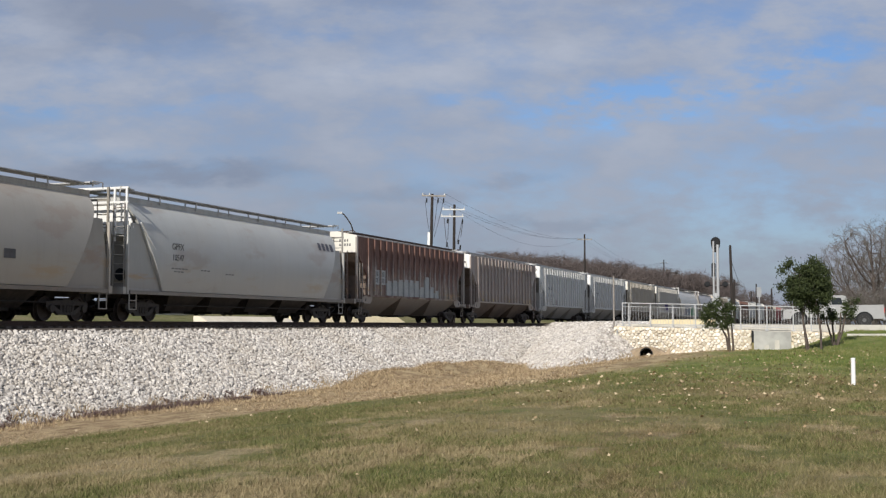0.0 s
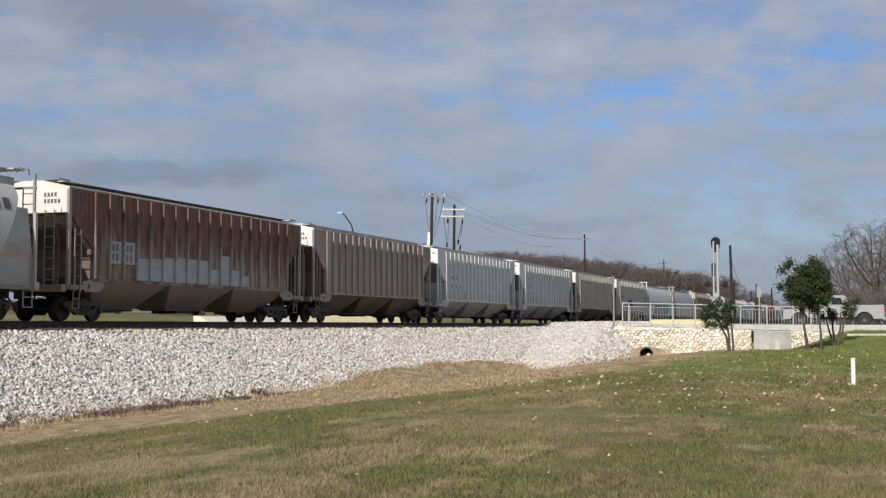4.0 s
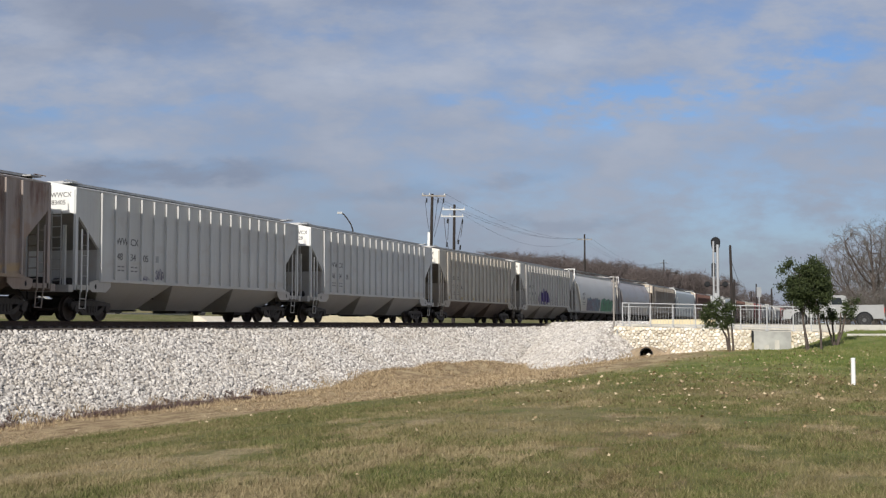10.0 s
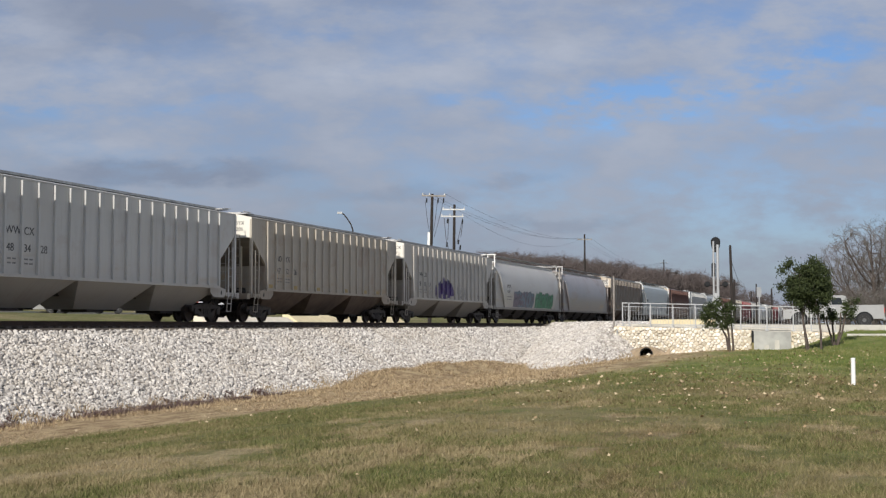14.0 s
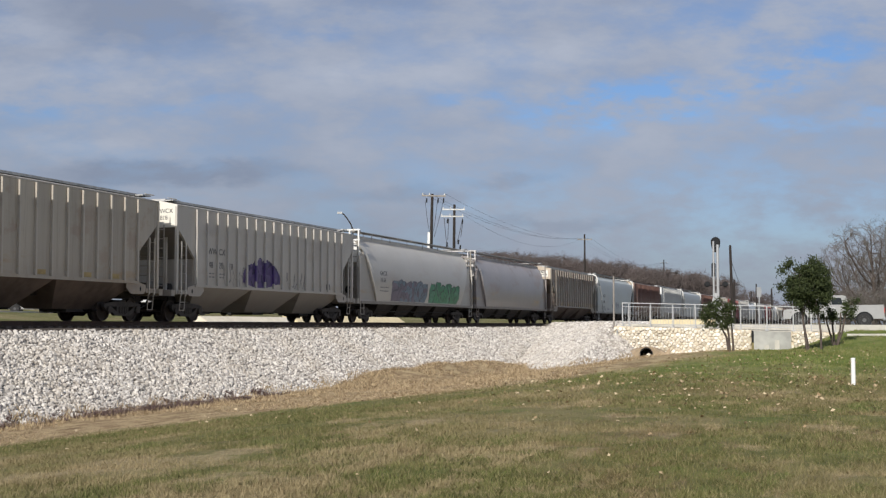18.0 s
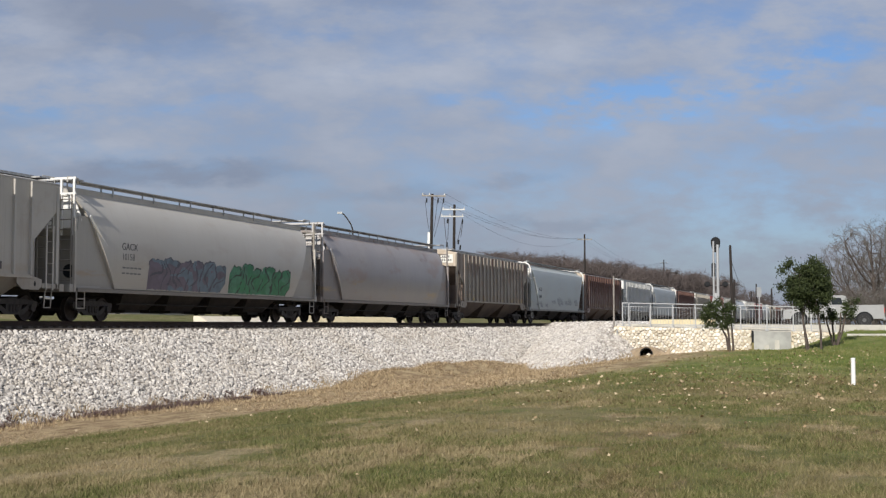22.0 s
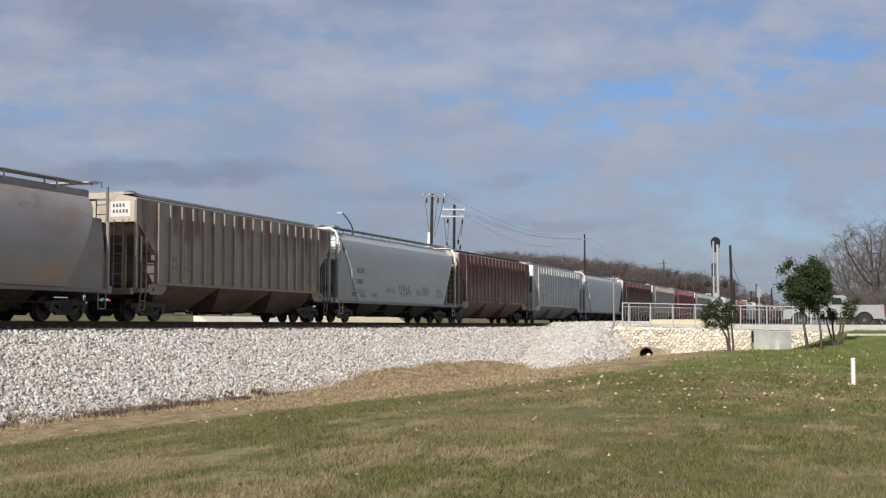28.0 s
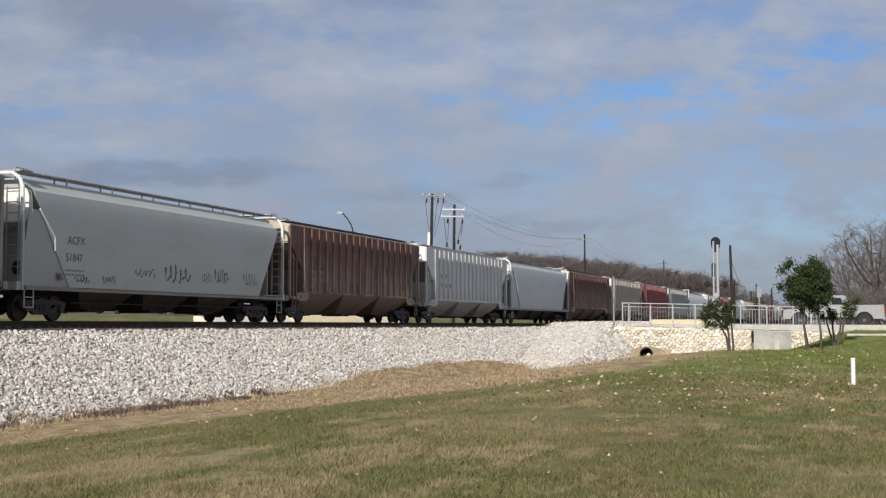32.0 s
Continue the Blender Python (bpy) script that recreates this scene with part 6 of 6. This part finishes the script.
def build_young_trees():
    x, y = spot((1436 - 784) / 2200, 48.0)
    z = float(ground_z(x, y))
    turn = math.degrees(TURN)
    c = clumps(5, -1.15, 0.8, 1.7, 3.75, 0.85, 100, 0.18, 0.4) + [(-1.25, 0, 3.4, 0.3), (-1.05, 0, 3.6, 0.3), (-1.3, 0.1, 2.7, 0.3), (-0.9, 0, 3.75, 0.3), (0.1, 0.1, 3.8, 0.35), (0.2, 0, 1.75, 0.35)]
    stems = [[(-0.25, 0, -0.1), (-0.32, 0, 0.7), (-0.40, 0.05, 1.4), (-0.42, 0, 2.2), (-0.6, 0, 3.0)], [(-0.1, 0.1, -0.1), (-0.25, 0.1, 0.6), (-0.36, 0.1, 1.3), (-0.2, 0.1, 2.3)], [(0.36, 0, -0.1), (0.35, 0, 0.8), (0.25, 0.05, 1.6), (0.1, 0, 2.4), (0.1, 0, 3.2)]]
    leafy("young_tree", pose(x, y, z, 0, 0, turn) @ Matrix.Scale(0.9, 4), stems, c, 32000, 0.05, "small evergreen tree with several slim trunks on the lawn", 5)
    x, y = spot((1288 - 784) / 2200, 49.5)
    z = float(ground_z(x, y))
    c = clumps(8, -1.2, 0.32, 1.0, 2.1, 0.5, 40, 0.16, 0.32) + [(-0.4, 0, 2.25, 0.15), (0.1, 0, 2.1, 0.15)]
    stems = [[(0.0, 0, -0.1), (-0.1, 0, 0.6), (-0.35, 0, 1.1), (-0.6, 0, 1.6)], [(0.06, 0.05, -0.1), (0.0, 0, 0.7), (-0.1, 0, 1.3), (-0.1, 0, 1.9)], [(0.2, 0, -0.1), (0.15, 0, 0.8), (0.1, 0, 1.5)]]
    leafy("young_tree", pose(x, y, z, 0, 0, turn) @ Matrix.Scale(0.935, 4), stems, c, 6500, 0.045, "small bushy green tree with thin forked trunks before the wall", 6)
    x, y = spot((1474 - 784) / 2200, 49.5)
    z = float(ground_z(x, y))
    c = clumps(12, -0.5, 0.15, 0.95, 1.75, 0.4, 12, 0.16, 0.3) + clumps(13, 0.35, 1.15, 1.2, 2.1, 0.4, 12, 0.15, 0.3)
    stems = [[(0.0, 0, -0.1), (-0.2, 0, 0.6), (-0.35, 0, 1.2)], [(0.05, 0.05, -0.1), (-0.05, 0, 0.7), (-0.1, 0, 1.4)], [(0.1, 0, -0.1), (0.35, 0, 0.6), (0.5, 0, 1.3), (0.75, 0, 1.9)], [(0.12, 0.1, -0.1), (0.28, 0, 0.8), (0.3, 0, 1.4)]]
    leafy("young_tree", pose(x, y, z, 0, 0, turn) @ Matrix.Scale(0.92, 4), stems, c, 2600, 0.05, "sparse small evergreen tree with splayed thin stems", 7)


build_young_trees()


# ---- vehicles on the road and beyond the track ----
def paint(name, color, rough=0.35):
    if name not in M:
        M[name] = simple(name, color, rough, 0.1, vary=0.06, bump_at=0.0)
    return name


def wheel_parts(v, x, y, r, w=0.24):
    bm = bmesh.new()
    lathe(bm, [(-w / 2, r * 0.62), (-w / 2, r * 0.93), (-w * 0.35, r), (w * 0.35, r), (w / 2, r * 0.93), (w / 2, r * 0.62)], n=24)
    bmesh.ops.rotate(bm, verts=bm.verts, matrix=Matrix.Rotation(math.pi / 2, 3, "Z"))
    t = part("wheel", bm, "tyre", v, at=(x, y, r), smooth=40)
    bm = bmesh.new()
    lathe(bm, [(-w * 0.52, r * 0.16), (-w * 0.54, r * 0.2), (-w * 0.40, r * 0.5), (-w * 0.52, r * 0.63), (-w * 0.3, r * 0.64)], n=20)
    bmesh.ops.rotate(bm, verts=bm.verts, matrix=Matrix.Rotation(math.pi / 2, 3, "Z"))
    part("rim", bm, "darkrim", t, smooth=40)


def vehicle(name, m, mat, label, lower, upper, glass, wheels, width=1.95, r=0.39):
    """lower, upper: side outlines in (x, z), front at -x. glass: side panes."""
    v = thing(name, m, label, "vehicle")
    w = width / 2
    bm = bmesh.new()
    prism(bm, lower, "y", -w, w)
    body = part("body", bevelled(bm, 0.06, 25), mat, v, smooth=50)
    bm = bmesh.new()
    prism(bm, upper, "y", -w * 0.88, w * 0.88)
    part("cab", bevelled(bm, 0.06, 20), mat, v, smooth=50)
    for pts in glass:
        bm = bmesh.new()
        prism(bm, pts, "y", -w * 0.88 - 0.006, w * 0.88 + 0.006)
        part("window", bm, "glass", v)
    for x in wheels:
        for s in (-1, 1):
            # Flat black half-disc paints the shaded wheel well onto the side.
            bm = bmesh.new()
            n = 18
            prism(bm, [(x + 1.25 * r * math.cos(k * math.pi / n), r + 1.25 * r * math.sin(k * math.pi / n)) for k in range(n + 1)], "y", s * w - 0.012, s * w + 0.012)
            part("wheel_arch", bm, "black", v)
            wheel_parts(v, x, s * (w - 0.06), r)
    if name == "pickup_truck":
        bm = bmesh.new()
        for x in (1.5, 2.7, 3.84):       # seams of the doors and of the bed
            box(bm, x - 0.014, x + 0.014, -w - 0.004, w + 0.004, 0.62, 1.2)
        part("door_seams", bm, "black", v)
        bm = bmesh.new()
        box(bm, wheels[0] + 0.5, wheels[1] - 0.5, -w - 0.02, w + 0.02, 0.46, 0.58)
        part("side_step", bevelled(bm, 0.02), "black", v)
    x0 = min(p[0] for p in lower)
    x1 = max(p[0] for p in lower)
    for s in (-1, 1):
        bm = bmesh.new()
        box(bm, x0 - 0.015, x0 + 0.25, s * w * 0.8 - 0.17, s * w * 0.8 + 0.21, 0.76, 0.92)
        part("headlight", bevelled(bm, 0.03), "chrome", v)
        bm = bmesh.new()
        box(bm, x1 - 0.12, x1 + 0.015, s * w * 0.88 - 0.1, s * w * 0.88 + 0.13, 0.85, 1.15)
        part("tail_light", bevelled(bm, 0.02), "redlens", v)
    for x in (x0, x1):
        bm = bmesh.new()
        box(bm, x - 0.1, x + 0.1, -w * 0.97, w * 0.97, 0.42, 0.62)
        part("bumper", bevelled(bm, 0.04), "chrome", v)
    for s in (-1, 1):
        bm = bmesh.new()
        box(bm, upper[0][0] + 0.35, upper[0][0] + 0.55, s * (w + 0.02), s * (w + 0.24), 1.12, 1.32)
        part("mirror", bevelled(bm, 0.03), "black", v)
    return v


M["darkrim"] = simple("dark_wheel_rim", (0.10, 0.10, 0.105), 0.45, 0.5)
M["redlens"] = simple("red_lens", (0.5, 0.02, 0.02), 0.25, vary=0.05, bump_at=0.0)
PICKUP = ([(0, 0.5), (0.0, 0.92), (0.12, 1.06), (1.5, 1.16), (3.85, 1.24), (3.86, 1.31), (5.75, 1.33), (5.8, 0.5)],
          [(1.45, 1.1), (2.2, 1.82), (2.45, 1.9), (3.45, 1.9), (3.62, 1.84), (3.82, 1.15)],
          [[(1.95, 1.34), (2.3, 1.72), (2.62, 1.75), (2.62, 1.34)], [(2.8, 1.34), (2.8, 1.75), (3.34, 1.75), (3.46, 1.34)]], (0.95, 4.65))
SEDAN = ([(0, 0.35), (0, 0.65), (0.15, 0.78), (1.2, 0.9), (4.3, 0.95), (4.6, 0.85), (4.65, 0.35)],
         [(1.1, 0.85), (1.8, 1.36), (2.2, 1.44), (3.2, 1.42), (4.1, 0.9)],
         [[(1.5, 0.95), (1.95, 1.33), (2.5, 1.36), (2.5, 0.95)], [(2.57, 0.95), (2.57, 1.36), (3.1, 1.34), (3.6, 0.95)]], (0.85, 3.7))
VAN = ([(0, 0.4), (0, 0.85), (0.2, 1.0), (1.0, 1.1), (5.0, 1.15), (5.0, 0.4)],
       [(0.9, 1.05), (1.5, 1.85), (1.9, 2.0), (4.95, 2.0), (5.0, 1.05)],
       [[(1.3, 1.2), (1.65, 1.7), (2.2, 1.75), (2.2, 1.2)]], (0.9, 3.9))


def build_vehicles():
    pale, white, silver, blue, red = paint("silver_white_truck_enamel", (0.34, 0.34, 0.345)), paint("white_car_enamel", (0.62, 0.63, 0.64)), paint("silver_car_enamel", (0.30, 0.30, 0.29)), paint("blue_grey_car_enamel", (0.22, 0.27, 0.36)), paint("red_truck_enamel", (0.42, 0.06, 0.03))
    x, y = spot((1386 - 784) / 2200, 76.4)
    vehicle("pickup_truck", pose(x, y, 1.462, 0, 0, 2), pale, "silver-white crew-cab pickup truck stopped on the road", *PICKUP, r=0.41)
    for kind, px, d, mat, shape, text, turn in (("car", 95, 104, blue, SEDAN, "blue-grey sedan parked beyond the railway", 30), ("pickup_truck", 190, 108, white, PICKUP, "white pickup truck parked beyond the railway", 34),
                                           ("van", 285, 135, red, VAN, "red box van parked beyond the railway", 60), ("van", 338, 126, white, VAN, "white van parked beyond the railway", 50), ("car", 12, 104, silver, SEDAN, "silver sedan parked beyond the railway", 30)):
        x, y = spot((px - 784) / 2200, d)
        vehicle(kind, pose(x, y, float(ground_z(x, y)) + 0.03, 0, 0, turn), mat, text, *shape)


build_vehicles()


def build_far_side():
    """Low walls and paving that show under the train."""
    b = thing("barrier_wall", pose(-38.0, 0, 0), "long low cream concrete bank wall sloping beyond the track", "wall", kind="structure")
    for y0, y1, z, mat in ((65.0, 76.6, 2.12, "mortar"), (76.7, 86.4, 2.3, "sandwall"), (86.5, 97, 2.3, "sandwall")):
        bm = bmesh.new()
        prism(bm, [(-0.5, 0.9), (1.7, 0.9), (1.7, 1.12), (-0.1, z), (-0.5, z)], "y", y0, y1)
        part("barrier_block", bevelled(bm, 0.02), mat, b)
    bm = bmesh.new()
    box(bm, -66.4, -66.0, 60, 112, 2.2, 2.72)
    tagged(new("far_kerb", mesh("far_kerb", bevelled(bm, 0.03), "concrete")), "long pale concrete kerb along the far road", "kerb", "", "structure")
    bm = bmesh.new()
    box(bm, -60, -39, 57, 110, 1.0, 1.32)
    tagged(new("yard_paving", mesh("yard_paving", bm, "concrete")), "pale concrete yard beyond the track", "paving", "", "structure")


build_far_side()


# ---- grass blades and fallen leaves ----
M["darkweed"] = foliage("dark_dead_weed", (0.07, 0.045, 0.043), (0.19, 0.135, 0.12))
M["deadblade"] = foliage("dead_brown_grass", (0.19, 0.13, 0.08), (0.50, 0.40, 0.25))


def build_grass():
    rng = np.random.RandomState(2)
    n = 380000
    d = 10.0 * 5.5 ** rng.uniform(0, 1, n)
    side = rng.uniform(-0.37, 0.37, n)
    ct, st = math.cos(TURN), math.sin(TURN)
    x, y = d * (ct * side - st), d * (ct + st * side)
    wander = np.array([noise.noise(Vector((p * 0.35, q * 0.22, 6.0))) + 0.5 * noise.noise(Vector((p * 1.1, q * 0.7, 1.0))) for p, q in zip(x, y)])
    ok = (ground_z(x, y) > bank_z(x, y) - 0.02) & (x - 10.5 * ss(20, 46, y) > -15.4 + 2.4 * wander + rng.normal(0, 0.9, n))
    x, y, d = x[ok], y[ok], d[ok]
    n = len(x)
    z = ground_z(x, y) - 0.01
    a = rng.uniform(0, math.tau, n)
    h = rng.uniform(0.012, 0.05, n) * (1 + d / 60)
    w = rng.uniform(0.002, 0.0055, n) * (1 + d / 22)
    lx, ly = rng.normal(0, 0.03, n), rng.normal(0, 0.03, n)
    v = np.stack([np.stack([x - np.cos(a) * w, y - np.sin(a) * w, z], -1), np.stack([x + np.cos(a) * w, y + np.sin(a) * w, z], -1), np.stack([x + lx, y + ly, z + h + 0.01], -1)], 1).reshape(-1, 3)
    sheet("grass_blades", v, np.arange(3 * n).reshape(-1, 3), "blade", "short green and straw-coloured lawn grass", "grass", "stuff")
    # dead grass straggling over the foot of the ballast
    n = 190000
    y = rng.uniform(14, 98, n)
    x = rng.uniform(-21.6, -9.5, n)
    gap = bank_z(x, y) - ground_z(x, y)
    clump = np.array([noise.noise(Vector((a * 1.1, b * 0.8, 2.0))) for a, b in zip(x, y)])
    ok = (gap < 0.34 * (0.4 + clump)) & (gap > -0.9 + 0.5 * clump) & (rng.uniform(0, 1, n) < np.clip(1.1 + gap, 0.15, 1))
    x, y, gap = x[ok], y[ok], gap[ok]
    n = len(x)
    z = np.maximum(bank_z(x, y), ground_z(x, y)) - 0.02
    a = rng.uniform(0, math.tau, n)
    h, w = rng.uniform(0.04, 0.17, n) * (1 + 0.5 * (gap > -0.1)), rng.uniform(0.010, 0.024, n)
    lx, ly = rng.normal(0, 0.07, n), rng.normal(0, 0.07, n)
    v = np.stack([np.stack([x - np.cos(a) * w, y - np.sin(a) * w, z], -1), np.stack([x + np.cos(a) * w, y + np.sin(a) * w, z], -1), np.stack([x + lx, y + ly, z + h], -1)], 1).reshape(-1, 3)
    sheet("dead_grass", v, np.arange(3 * n).reshape(-1, 3), "deadblade", "straggling brown dead grass at the foot of the ballast", "grass", "stuff")
    # straw tufts over the ditch and its lip, and a dark weed patch at the foot of the stones
    n = 150000
    y, x = 12 + 54 * rng.uniform(0, 1, n), rng.uniform(-23, -9, n)
    clump = np.array([noise.noise(Vector((a * 0.9, b * 0.6, 5.0))) for a, b in zip(x, y)])
    wander = np.array([noise.noise(Vector((p * 0.35, q * 0.22, 6.0))) + 0.5 * noise.noise(Vector((p * 1.1, q * 0.7, 1.0))) for p, q in zip(x, y)])
    ok = (x - 10.5 * ss(20, 46, y) < -14.8 + 2.4 * wander + rng.normal(0, 0.8, n)) & (ground_z(x, y) > bank_z(x, y) - 0.05) & (clump > rng.uniform(-0.5, 0.45, n))
    x, y = x[ok], y[ok]
    n = len(x)
    z, a = ground_z(x, y) - 0.02, rng.uniform(0, math.tau, n)
    h, w = rng.uniform(0.03, 0.15, n) * (0.45 + 0.55 * ss(24, 45, y)), rng.uniform(0.010, 0.028, n) * (0.5 + 0.5 * ss(24, 45, y))
    lx, ly = rng.normal(0, 0.09, n), rng.normal(0, 0.09, n)
    v = np.stack([np.stack([x - np.cos(a) * w, y - np.sin(a) * w, z], -1), np.stack([x + np.cos(a) * w, y + np.sin(a) * w, z], -1), np.stack([x + lx, y + ly, z + h], -1)], 1).reshape(-1, 3)
    sheet("ditch_straw", v, np.arange(3 * n).reshape(-1, 3), "deadblade", "dry straw tufts over the brown ditch", "grass", "stuff")
    n = 240000
    cx, cy = spot((326 - 784) / 2200, 36.4)
    y, x = rng.uniform(23, 41, n), rng.uniform(-22.5, -16.5, n)
    gap = bank_z(x, y) - ground_z(x, y)
    clump = np.array([noise.noise(Vector((p * 1.4, q * 0.9, 8.0))) + 0.5 * noise.noise(Vector((p * 4.0, q * 3.0, 3.0))) for p, q in zip(x, y)])
    thick = 0.30 * np.exp(-((y - cy) / 1.7) ** 2) - 0.12 - 0.10 * ss(37.5, 41, y)
    ok = (np.abs(gap + 0.10) < 0.17 + 0.2 * clump) & (clump + thick > rng.uniform(-0.25, 0.55, n))
    x, y = x[ok], y[ok]
    n = len(x)
    z = np.maximum(bank_z(x, y), ground_z(x, y)) - 0.02
    a = rng.uniform(0, math.tau, n)
    h, w = rng.uniform(0.05, 0.2, n), rng.uniform(0.012, 0.026, n)
    lx, ly = rng.normal(0, 0.08, n), rng.normal(0, 0.08, n)
    v = np.stack([np.stack([x - np.cos(a) * w, y - np.sin(a) * w, z], -1), np.stack([x + np.cos(a) * w, y + np.sin(a) * w, z], -1), np.stack([x + lx, y + ly, z + h], -1)], 1).reshape(-1, 3)
    sheet("weed_patch", v, np.arange(3 * n).reshape(-1, 3), "darkweed", "dark purple-brown dead weeds at the foot of the ballast", "weeds", "stuff")
    # leaves lie thickest about the young trees' lee and thin out over the lawn
    n = 1500
    d = np.where(rng.uniform(0, 1, n) < 0.8, rng.normal(35, 6, n), rng.uniform(13, 48, n))
    side = np.where(rng.uniform(0, 1, n) < 0.7, rng.normal(0.27, 0.10, n), rng.uniform(-0.3, 0.36, n))
    x, y = d * (ct * side - st), d * (ct + st * side)
    ok = (d > 12) & (d < 50) & (x > -17) & (y < WALL_Y - 2)
    x, y = x[ok], y[ok]
    n = len(x)
    z = ground_z(x, y) + 0.045
    a, s = rng.uniform(0, math.tau, n), rng.uniform(0.016, 0.055, n) * (0.6 + 0.45 * ss(14, 30, np.hypot(x, y)))
    ux, uy, uz = np.cos(a) * s, np.sin(a) * s, rng.uniform(-0.4, 0.4, n) * s
    vx, vy, vz = -np.sin(a) * s * 0.7, np.cos(a) * s * 0.7, rng.uniform(-0.2, 0.7, n) * s
    p = np.stack([x, y, z], -1)
    u, w = np.stack([ux, uy, uz], -1), np.stack([vx, vy, vz], -1)
    v = np.stack([p - u, p - w, p + u, p + w + np.array([0, 0, 0.01])], 1).reshape(-1, 3)
    sheet("fallen_leaves", v, np.arange(4 * n).reshape(-1, 4), "dryleaf", "scattered pale dry fallen leaves on the lawn", "leaves", "stuff")


build_grass()


# ---- motion ----
def motions():
    for car, mid in CARS:
        rows = [(t, pose(TRACK_X, CAR_Y0 + mid - SPEED * t, RAIL_Z)) for t in (0, 8, 16, 24, 32)]
        walk(car, rows)
    for w in WHEELSETS:
        x, y, z = w.location
        rows = [(k / 10, pose(x, y, z, math.degrees(SPEED * k / 10 / 0.42))) for k in range(321)]
        walk(w, rows)


motions()
